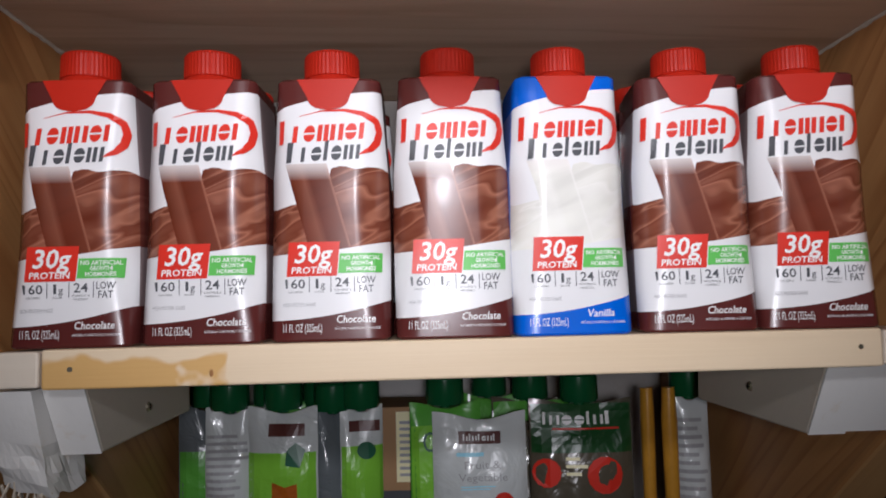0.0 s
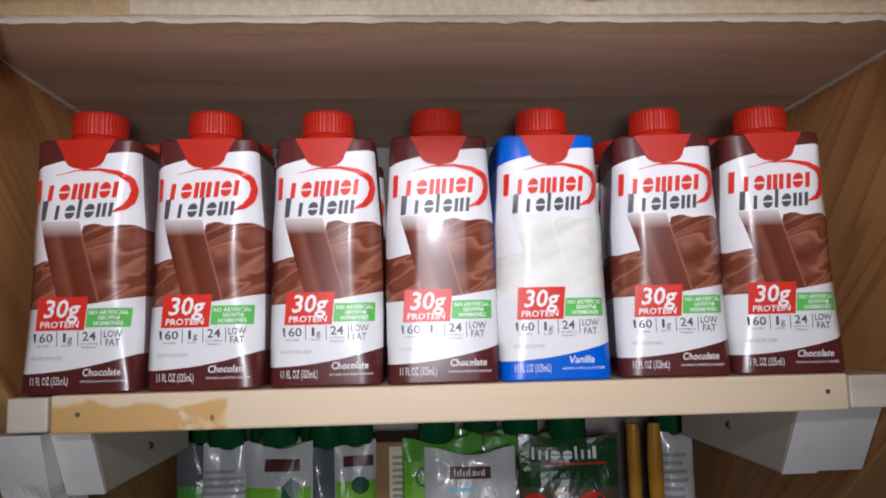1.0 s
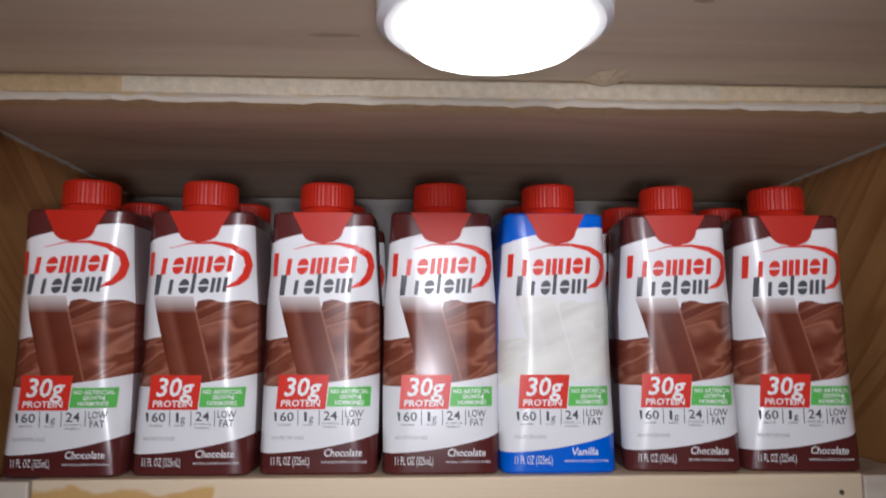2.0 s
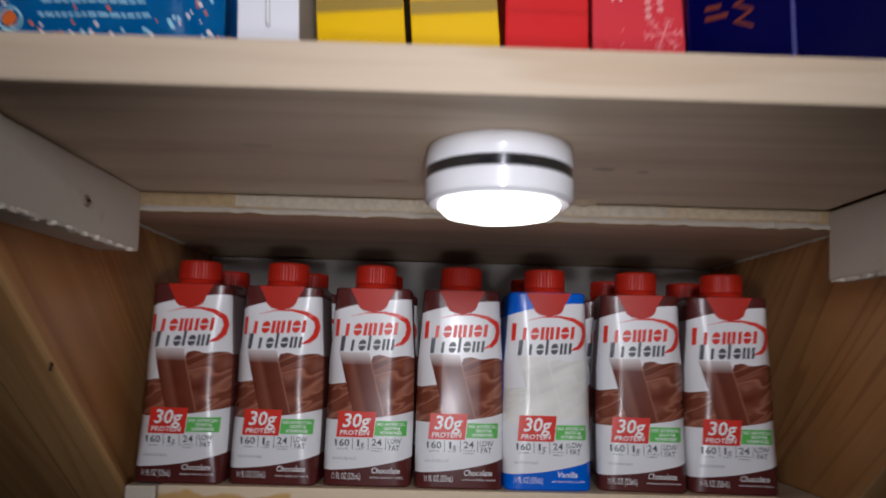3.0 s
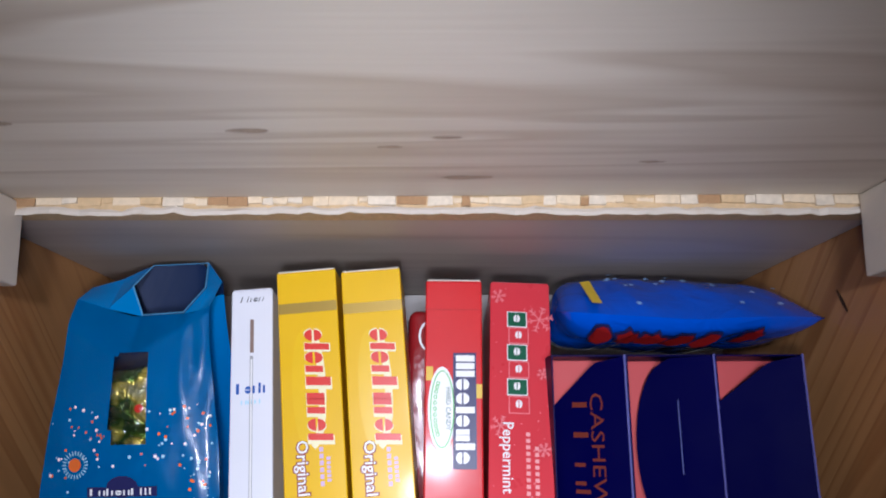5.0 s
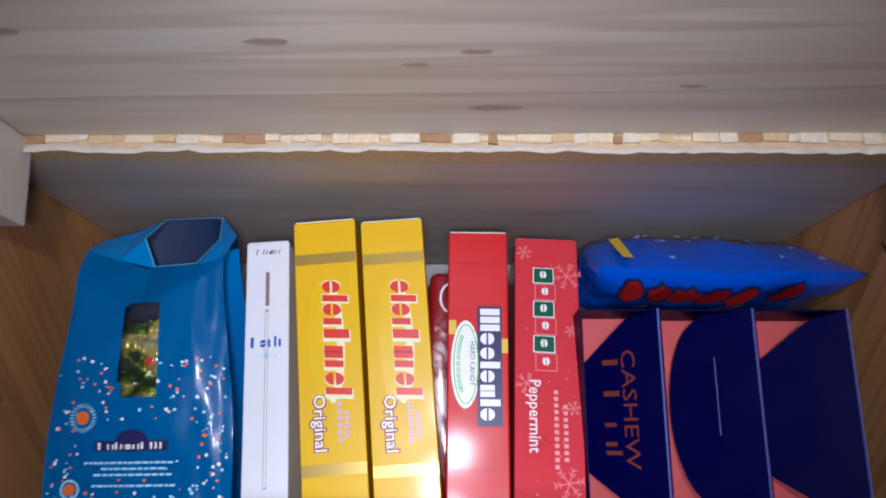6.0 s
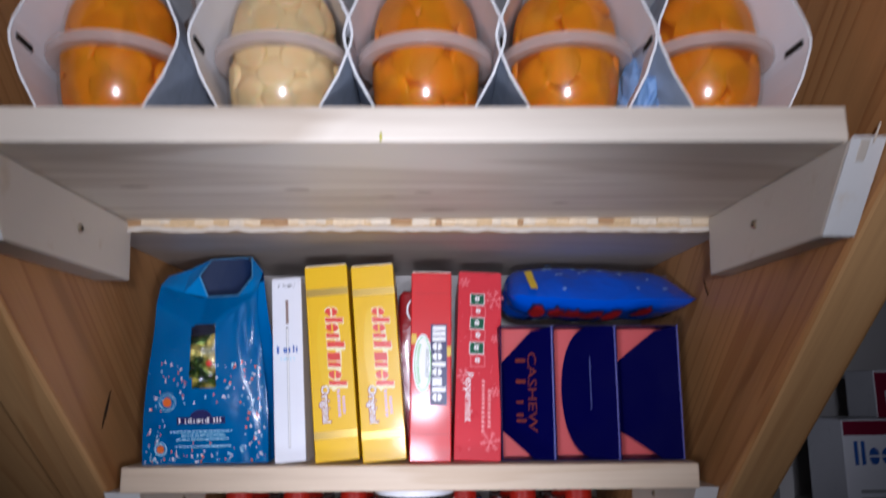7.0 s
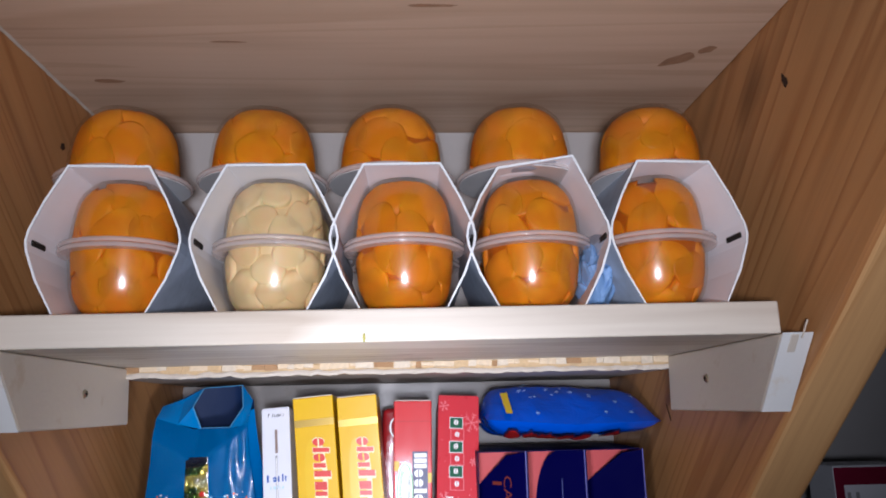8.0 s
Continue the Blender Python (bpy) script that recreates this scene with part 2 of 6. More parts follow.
def box(x0, x1, y0, y1, z0, z1, bevel=0.0, seg=2, bm=None):
    own = bmesh.new()
    bmesh.ops.create_cube(own, size=1, matrix=Matrix.LocRotScale(((x0 + x1) / 2, (y0 + y1) / 2, (z0 + z1) / 2), None, (x1 - x0, y1 - y0, z1 - z0)))
    if bevel:
        bmesh.ops.bevel(own, geom=own.edges[:], offset=bevel, segments=seg, profile=0.5, affect="EDGES")
    if bm is None:
        return own
    add(bm, own)
    return bm


def add(bm, other):
    me = bpy.data.meshes.new("tmp")
    other.to_mesh(me)
    other.free()
    bm.from_mesh(me)
    bpy.data.meshes.remove(me)
    return bm


def prism(outline, y0, y1, bevel=0.0):
    """A plate with an outline in x and z, from y0 to y1."""
    bm = bmesh.new()
    a = [bm.verts.new((x, y0, z)) for x, z in outline]
    b = [bm.verts.new((x, y1, z)) for x, z in outline]
    bm.faces.new(a)
    bm.faces.new(b[::-1])
    for i in range(len(a)):
        j = (i + 1) % len(a)
        bm.faces.new((a[i], b[i], b[j], a[j]))
    bmesh.ops.recalc_face_normals(bm, faces=bm.faces[:])
    if bevel:
        bmesh.ops.bevel(bm, geom=bm.edges[:], offset=bevel, segments=2, profile=0.5, affect="EDGES")
    return bm


def lathe(profile, n=32, cap=True):
    """Turns (r, z) pairs round the z axis."""
    bm = bmesh.new()
    rings = [[bm.verts.new((r * math.cos(2 * math.pi * i / n), r * math.sin(2 * math.pi * i / n), z)) for i in range(n)] for r, z in profile]
    for a, b in zip(rings, rings[1:]):
        for i in range(n):
            j = (i + 1) % n
            bm.faces.new((a[i], a[j], b[j], b[i]))
    if cap:
        bm.faces.new(rings[0][::-1])
        bm.faces.new(rings[-1])
    bmesh.ops.recalc_face_normals(bm, faces=bm.faces[:])
    return bm


def rough_up(bm, amount, scale, seed=0.0):
    """Pushes the vertices about by smooth noise."""
    for v in bm.verts:
        v.co += noise.noise_vector(v.co * scale + Vector((seed, seed, seed))) * amount
    return bm


class Ink:
    """Flat print in the plane (u, v), laid on a surface by a mapping from (u, v) to a point."""

    def __init__(self):
        self.v, self.f = [], []

    def quad(self, a, b, c, d, nu=1):
        for k in range(nu):
            s, t = k / nu, (k + 1) / nu
            mixed = lambda p, q, w: (p[0] + (q[0] - p[0]) * w, p[1] + (q[1] - p[1]) * w)
            i = len(self.v)
            self.v += [mixed(a, b, s), mixed(a, b, t), mixed(d, c, t), mixed(d, c, s)]
            self.f.append((i, i + 1, i + 2, i + 3))
        return self

    def rect(self, u0, v0, u1, v1, lean=0.0, nu=1):
        e = (v1 - v0) * lean
        return self.quad((u0, v0), (u1, v0), (u1 + e, v1), (u0 + e, v1), nu)

    def band(self, pts, width):
        """A strip along points; width is one number or one for each point."""
        n = len(pts)
        w = width if isinstance(width, (list, tuple)) else [width] * n
        i0 = len(self.v)
        for k, (u, v) in enumerate(pts):
            p, q = pts[max(0, k - 1)], pts[min(n - 1, k + 1)]
            dx, dy = q[0] - p[0], q[1] - p[1]
            d = math.hypot(dx, dy) or 1
            self.v += [(u - dy / d * w[k] / 2, v + dx / d * w[k] / 2), (u + dy / d * w[k] / 2, v - dx / d * w[k] / 2)]
        for k in range(n - 1):
            a = i0 + 2 * k
            self.f.append((a + 1, a + 3, a + 2, a))
        return self

    def ring(self, cu, cv, ru, rv, t, lean=0.0, n=14):
        pts = [(cu + ru * math.cos(a) + lean * rv * math.sin(a), cv + rv * math.sin(a)) for a in [2 * math.pi * k / n for k in range(n + 1)]]
        return self.band(pts, t)

    def disc(self, cu, cv, ru, rv=None, n=14):
        rv = rv or ru
        i = len(self.v)
        self.v += [(cu + ru * math.cos(2 * math.pi * k / n), cv + rv * math.sin(2 * math.pi * k / n)) for k in range(n)]
        self.f.append(tuple(range(i, i + n)))
        return self

    def poly(self, pts):
        i = len(self.v)
        self.v += pts
        self.f.append(tuple(range(i, i + len(pts))))
        return self

    def letters(self, body, u, v, height, width=None, lean=0.0, bold=0.0, turn=0.0):
        """Words in the built-in font, their middle at (u, v), their capitals' height given; turn in degrees."""
        cu = bpy.data.curves.new("words", "FONT")
        cu.body, cu.size, cu.align_x, cu.align_y, cu.resolution_u, cu.shear, cu.offset = body, 1.0, "LEFT", "BOTTOM_BASELINE", 2, lean, bold
        ob = bpy.data.objects.new("words", cu)
        scene.collection.objects.link(ob)
        bpy.context.view_layer.update()
        me = bpy.data.meshes.new_from_object(ob.evaluated_get(bpy.context.evaluated_depsgraph_get()))
        co = [(p.co.x, p.co.y) for p in me.vertices]
        fs = [tuple(p.vertices) for p in me.polygons]
        bpy.data.objects.remove(ob)
        bpy.data.curves.remove(cu)
        bpy.data.meshes.remove(me)
        if not co:
            return self
        x0, x1 = min(c[0] for c in co), max(c[0] for c in co)
        sy = height / 0.72
        sx = width / (x1 - x0) if width else sy
        ca, sa = math.cos(radians(turn)), math.sin(radians(turn))
        i = len(self.v)
        for x, y in co:
            a, b = (x - (x0 + x1) / 2) * sx, (y - 0.34) * sy
            self.v.append((u + a * ca - b * sa, v + a * sa + b * ca))
        self.f += [tuple(i + k for k in f) for f in fs]
        return self

    def placed(self, other, u, v, lean, turn):
        """Adds other, leaned and turned, its origin at (u, v)."""
        ca, sa = math.cos(radians(turn)), math.sin(radians(turn))
        i = len(self.v)
        for a, b in other.v:
            a += b * lean
            self.v.append((u + a * ca - b * sa, v + a * sa + b * ca))
        self.f += [tuple(i + k for k in f) for f in other.f]
        return self

    def glyphs(self, *where):
        """A whole word mark as plain shapes; see mark_shapes."""
        for shape in mark_shapes(*where):
            self.placed(shape, 0, 0, 0, 0)
        return self

    def lay(self, name, mapping, material, parent, label=""):
        me = bpy.data.meshes.new(name)
        me.from_pydata([mapping(u, v) for u, v in self.v], [], self.f)
        me.materials.append(material)
        me.update()
        ob = new(name, me)
        ob.parent = parent
        return tagged(ob, label)


def mark_shapes(code, u, v, width, height, stroke, lean=0.0, turn=0.0):
    """A word mark as a row of plain shapes, one Ink each: o an upper and a lower half disc, O a thick tall bar, i, r and I bars, n two and m three bars; v is the base line."""
    wide = {"o": 1.0, "O": 1.1, "i": 0.45, "I": 0.55, "n": 0.95, "m": 1.5, " ": 0.5, "r": 0.75}
    unit = width / sum(wide[c] for c in code)
    x, low, shapes = -width / 2, height * 0.72, []
    for c in code:
        w = wide[c] * unit
        ink = Ink()
        if c == "o":
            for q in (-1, 1):
                ink.poly([(x + w * 0.43 + w * 0.40 * math.cos(e), low * (0.5 + q * 0.06) + low * 0.44 * math.sin(e)) for e in [math.pi * (k / 10 + (q < 0)) for k in range(11)]])
        else:
            legs = {"O": 1, "n": 2, "m": 3, "r": 1, "i": 1, "I": 1, " ": 0}[c]
            for q in range(legs):
                k = x + (w * 0.84 - stroke) * (q / max(1, legs - 1))
                ink.rect(k, 0, k + stroke * (1.35 if c == "O" else 1), height if c in "OI" else low, 0, 4)
        if ink.v:
            shapes.append(Ink().placed(ink, u, v, lean, turn))
        x += w
    return shapes


def brand(mapping, material, parent, label, *where):
    """Lays a word mark, each of its plain shapes a part."""
    for shape in mark_shapes(*where):
        shape.lay("brand_mark", mapping, material, parent, label)


def flat(y, lift=0.0004):
    """The mapping onto a face that looks along -y."""
    return lambda u, v: (u, y - lift, v)


def words(parent, material, mapping, *rows):
    """Printed words, each a part: (body, u, v, height, width, lean, bold, turn)."""
    for body, u, v, height, *rest in rows:
        Ink().letters(body, u, v, height, *rest).lay("printed_word", mapping, material, parent)

# ---- the stair seen from below: stringers, treads, risers, and the room round it ----
def stringer(name, x0, x1, at, slope, label):
    """A sloping plank; its lower edge has the height at where y is -0.41 and falls by slope."""
    bm = bmesh.new()
    y0, y1 = -1.05, 0.85
    edge_z = lambda y: at - slope * (y + 0.41)
    prof = [(y0, edge_z(y0)), (y1, edge_z(y1)), (y1, edge_z(y1) + 0.46), (y0, edge_z(y0) + 0.46)]
    a = [bm.verts.new((x0, y, z)) for y, z in prof]
    b = [bm.verts.new((x1, y, z)) for y, z in prof]
    bm.faces.new(a)
    bm.faces.new(b[::-1])
    for i in range(4):
        j = (i + 1) % 4
        bm.faces.new((a[i], b[i], b[j], a[j]))
    bmesh.ops.recalc_face_normals(bm, faces=bm.faces[:])
    bmesh.ops.bevel(bm, geom=bm.edges[:], offset=0.004, segments=3, profile=0.5, affect="EDGES")
    for f in bm.faces:
        f.material_index = int(f.normal.z < -0.55)
    return tagged(part(name, bm, [FIR, FIR_EDGE], None), label, "stair stringer", kind="structure")


near_side = stringer("stringer", XL - 0.040, XL, 1.322, 0.765, "brown softwood stair stringer with strong grain, unpainted")
stringer("side_board", XL - 0.190, XL - 0.0408, 1.340, 0.765, "brown softwood board alongside the stair stringer")
far_side = stringer("stringer", XR, XR + 0.040, 1.313, 0.827, "brown softwood stair stringer with strong grain, unpainted")

GOUGE = plain("gouge", (0.045, 0.022, 0.012), 0.9, vary=0.4, scale=300)
for owner, x, y, z, long, broad, tilt in ((near_side, XL, -0.2485, 1.2513, 0.0150, 0.0024, 70), (near_side, XL, -0.1006, 1.0808, 0.0030, 0.0020, 60), (near_side, XL, -0.3796, 1.5445, 0.0036, 0.0030, 20), (far_side, XR, -0.4920, 1.5440, 0.0050, 0.0024, 60), (far_side, XR, -0.2429, 1.3454, 0.0080, 0.0014, 60)):
    bm = bmesh.new()
    s = 1 if x < 0 else -1
    rim = []
    for i in range(20):
        a = 2 * math.pi * i / 20
        j = 1 + 0.5 * noise.noise(Vector((math.cos(a) * 2, math.sin(a) * 2, y * 40)))
        u, v = long * j * math.cos(a), broad * j * math.sin(a)
        ca, sa = math.cos(radians(tilt)), math.sin(radians(tilt))
        rim.append(bm.verts.new((x + 0.0004 * s, y + u * ca - v * sa, z + u * sa + v * ca)))
    bm.faces.new(rim if s > 0 else rim[::-1])
    part("gouge", bm, GOUGE, owner, "dark gouge in the wood")

TREAD_KNOT = plain("tread_knot", (0.33, 0.19, 0.11), 0.6, vary=0.3, scale=220)
FLAKES = [plain("flake", (0.56, 0.40, 0.22), 0.7, vary=0.3, scale=300), plain("flake_pale", (0.66, 0.53, 0.36), 0.7, vary=0.3, scale=300), plain("flake_dark", (0.36, 0.21, 0.10), 0.7, vary=0.3, scale=300), plain("flake_cream", (0.64, 0.55, 0.42), 0.7, vary=0.3, scale=300)]
for k in range(5):
    z = CEILS[0] + RISE * (k - 1)
    back = 0.178 - RUN * (k - 2)
    # the tread's underside, from its riser out to the shelf above
    mat = TREAD if k in (2, 4) else TREAD_GREY
    bm = box(XL + 0.0005, XR - 0.0005, back - RUN + 0.016, back + 0.03, z, z + 0.024, 0.001)
    tread = tagged(part("tread", bm, mat, None), "underside of a wooden stair tread, unpainted and knotty", "stair tread", "stair treads", "structure")
    for q, (kx, ky, rx, ry, tilt) in enumerate(((0.205, -0.434, 0.014, 0.0055, -42), (0.220, -0.447, 0.006, 0.0040, -42), (-0.196, -0.397, 0.012, 0.0028, 3), (0.030, -0.500, 0.016, 0.0016, 0), (-0.100, -0.455, 0.011, 0.0014, 0)) if k == 4 else ()):
        bm = bmesh.new()
        rim = []
        for i in range(26):
            a = 2 * math.pi * i / 26
            j = 1 + 0.45 * noise.noise(Vector((math.cos(a) * 1.4, math.sin(a) * 1.4, q * 2.7)))
            rim.append(bm.verts.new((rx * j * math.cos(a), ry * j * math.sin(a), 0)))
        bm.faces.new(rim[::-1])
        bm.transform(Matrix.Translation((kx, ky, z - 0.0003)) @ Matrix.Rotation(radians(tilt), 4, "Z"))
        part("knot", bm, TREAD_KNOT, tread, "brown knot streak")
    # the riser behind the things that stand on the shelf
    bm = box(XL + 0.0005, XR - 0.0005, back, back + 0.018, z - RISE + 0.025, z - 0.001, 0.001)
    riser = tagged(part("riser", bm, RISER_PAINT, None), "back of a stair riser, dull grey-white paint over board", "stair riser", "stair risers", "structure")
    # rough flake-board edge under the front of the tread
    lip = back - RUN
    if k in (1, 2, 3):
        bm = box(XL + 0.001, XR - 0.001, lip, lip + 0.0155, z - 0.0005, z + 0.0098)
        edge = tagged(part("board_edge", bm, FLAKES[0], None), "rough sawn edge of flake board along the tread", "board edge", "board edges", "structure")
        bm = bmesh.new()
        bmesh.ops.create_grid(bm, x_segments=90, y_segments=2, size=0.5, matrix=Matrix.Diagonal((XR - XL - 0.004, 0.0019, 1, 1)))
        for v in bm.verts:
            v.co = Vector((v.co.x + (XL + XR) / 2, lip - 0.0012 + 0.5 * v.co.y, z + 0.0006 + v.co.y * 0.9))
            v.co += noise.noise_vector(v.co * 140) * 0.0016
        bmesh.ops.solidify(bm, geom=bm.faces[:], thickness=0.002)
        part("splintered_rim", bm, PRIMER, edge, "torn pale rim")
        rnd = random.Random(40 + k)
        x = XL + 0.004
        while x < XR - 0.012:
            w = rnd.uniform(0.004, 0.018) if k == 3 else rnd.uniform(0.030, 0.110)
            w = min(w, XR - 0.004 - x)
            bm = box(x, x + w * (0.96 if k == 3 else 1.0), lip - (rnd.uniform(0.0006, 0.0018) if k == 3 else rnd.uniform(0.0008, 0.0012)), lip + 0.002, z + (rnd.uniform(0.0022, 0.0046) if k == 3 else rnd.uniform(0.0018, 0.0024)), z + (rnd.uniform(0.0066, 0.0098) if k == 3 else rnd.uniform(0.0088, 0.0098)))
            for v in bm.verts:
                v.co.z += (v.co.x - x - w / 2) * rnd.uniform(-0.12, 0.12) * (1 if k == 3 else 0.1)
            part("wood_flake", rough_up(bm, 0.0008, 300, x), rnd.choice([FLAKES[0], FLAKES[1], FLAKES[3], FLAKES[3], FLAKES[1], FLAKES[2]] if k == 3 else [FLAKES[0], FLAKES[3], FLAKES[3], FLAKES[1]]), edge)
            x += w

# the closet round the stair, unseen; its dark walls cut bounced light
for name, dims, mat, lab in (
    ("floor", (-1.6, 1.9, -2.4, 1.4, -0.05, 0.0), PINE_PLAIN, "plain board floor of the closet"),
    ("ceiling", (-1.6, 1.9, -2.4, 1.4, 2.35, 2.40), WALL_PAINT, "plain painted closet ceiling"),
    ("wall_south", (-1.6, 1.9, -2.45, -2.4, 0, 2.35), WALL_PAINT, "plain painted closet wall"),
    ("wall_north", (-1.6, 1.9, 1.4, 1.45, 0, 2.35), WALL_PAINT, "plain painted closet wall"),
    ("wall_west", (-1.65, -1.6, -2.4, 1.4, 0, 2.35), WALL_PAINT, "plain painted closet wall"),
    ("wall_east", (1.9, 1.95, -2.4, 1.4, 0, 2.35), WALL_PAINT, "plain painted closet wall"),
):
    tagged(part(name, box(*dims), mat, None), lab, name.split("_")[0], kind="structure")


# ---- shelf boards, cleats ----
def screw(parent, x, y, z, side):
    """A countersunk screw in a face that looks along side (+1 or -1) in x."""
    bm = lathe([(0.0001, 0.0), (0.0031, 0.0), (0.0030, 0.0008), (0.0012, 0.0016), (0.0001, 0.0016)], 12)
    bm.transform(Matrix.Translation((x, y, z)) @ Matrix.Rotation(radians(90 * side), 4, "Y"))
    s = part("screw", bm, SCREW, parent, "steel screw head")
    bm = box(-0.0019, 0.0019, -0.0004, 0.0004, 0.0014, 0.0019)
    box(-0.0004, 0.0004, -0.0019, 0.0019, 0.0014, 0.0019, bm=bm)
    bm.transform(Matrix.Translation((x, y, z)) @ Matrix.Rotation(radians(90 * side), 4, "Y"))
    part("screw_slot", bm, DARK, s)


KNOT = plain("knot_streak", (0.41, 0.32, 0.24), 0.6, vary=0.35, scale=260)
SHELF_LABELS = ["pine shelf board low under the stair", "pine shelf board with an amber resin stain on its front edge", "pale pine shelf board under the candy boxes", "pale planed pine shelf board under the fruit cups"]
for k in range(4):
    z, f = TOPS[k], FRONTS[k]
    back = RISERS[k] - 0.001
    x0, x1 = (-0.2005, 0.2095) if k == 1 else (-0.2175, 0.2255 + 0.005 * (k == 3))
    board = thing("shelf_board", SHELF_LABELS[k], "shelf", pose(0, f, z, 0, -0.3 * (k == 3), 0), "shelf boards under the stair")
    bm = box(x0, x1, 0, back - f, -THICK, 0, 0.0012)
    part("plank", bm, [PINE_PLAIN, PINE, PINE_PLAIN, PINE_PALE][k], board)
    if k == 1:
        part("end_block", box(-0.2220, x0 - 0.0015, 0.0005, 0.12, -THICK + 0.001, -0.0008, 0.0012), PINE_PALE, board, "short pine block at the board's end")
        part("end_block", box(x1 + 0.0012, XR - 0.0012, 0.0010, 0.12, -THICK + 0.0006, -0.0010, 0.0012), PINE_PALE, board, "short pine block at the board's end")
        for px, pz in ((-0.187, -0.0095), (0.198, -0.009)):
            bm = lathe([(0.0001, 0), (0.0013, 0), (0.0013, 0.0006), (0.0001, 0.0006)], 10)
            bm.transform(Matrix.Translation((px, 0.0002, pz)) @ Matrix.Rotation(radians(90), 4, "X"))
            part("nail", bm, SCREW, board, "small nail head")
        bm = lathe([(0.0001, 0), (0.0022, 0), (0.0022, 0.0004), (0.0001, 0.0004)], 12)
        bm.transform(Matrix.Translation((-0.121, 0.0001, -0.013)) @ Matrix.Rotation(radians(90), 4, "X") @ Matrix.Diagonal((0.45, 0.8, 1, 1)))
        part("knot", bm, plain("knot_brown", (0.30, 0.14, 0.05), 0.7), board, "brown knot")
    if k > 1:
        spots = ((-0.067, -0.387, 0.009, 0.0022), (-0.012, -0.369, 0.006, 0.0015), (0.012, -0.379, 0.007, 0.0014), (0.022, -0.330, 0.012, 0.0030), (-0.165, -0.395, 0.008, 0.0030), (0.105, -0.350, 0.006, 0.0016)) if k == 3 else ((0.062, -0.150, 0.006, 0.0030), (0.082, -0.146, 0.004, 0.0020), (-0.110, -0.175, 0.008, 0.0016), (-0.050, -0.110, 0.010, 0.0018))
        for q, (kx, ky, rx, ry) in enumerate(spots):
            bm = bmesh.new()
            rim = []
            for i in range(22):
                a = 2 * math.pi * i / 22
                j = 1 + 0.35 * noise.noise(Vector((math.cos(a) * 1.3, math.sin(a) * 1.3, q * 3.1)))
                rim.append(bm.verts.new((kx + rx * j * math.cos(a), ky - f + ry * j * math.sin(a), -THICK - 0.0002)))
            bm.faces.new(rim[::-1])
            part("knot", bm, KNOT, board, "brown knot streak")
    if k == 2:
        bm = bmesh.new()
        rim = []
        for i in range(24):
            a = 2 * math.pi * i / 24
            j = 1 + 0.5 * noise.noise(Vector((math.cos(a) * 2.1, math.sin(a) * 2.1, 4.4)))
            rim.append((0.0105 * j * math.cos(a), (0.0130 if math.sin(a) < 0 else 0.0050) * j * math.sin(a)))
        low = [bm.verts.new((0.0700 + u, -0.0660 - f + v, -THICK - 0.0003)) for u, v in rim]
        tip = bm.verts.new((0.0690, -0.0640 - f, -THICK - 0.0030))
        for i in range(24):
            bm.faces.new((low[i], tip, low[(i + 1) % 24]))
        bmesh.ops.recalc_face_normals(bm, faces=bm.faces[:])
        part("torn_chip", bm, FLAKES[1], board, "pale torn chip of wood")
    if k == 3:
        bm = lathe([(0.0001, 0), (0.0012, 0), (0.0008, 0.0012), (0.0001, 0.0014)], 10)
        bm.transform(Matrix.Translation((-0.010, 0.0, -0.0165)) @ Matrix.Rotation(radians(90), 4, "X") @ Matrix.Diagonal((0.7, 2.2, 1, 1)))
        part("resin_drop", bm, plain("resin", (0.45, 0.42, 0.08), 0.2), board, "yellow-green resin drop")

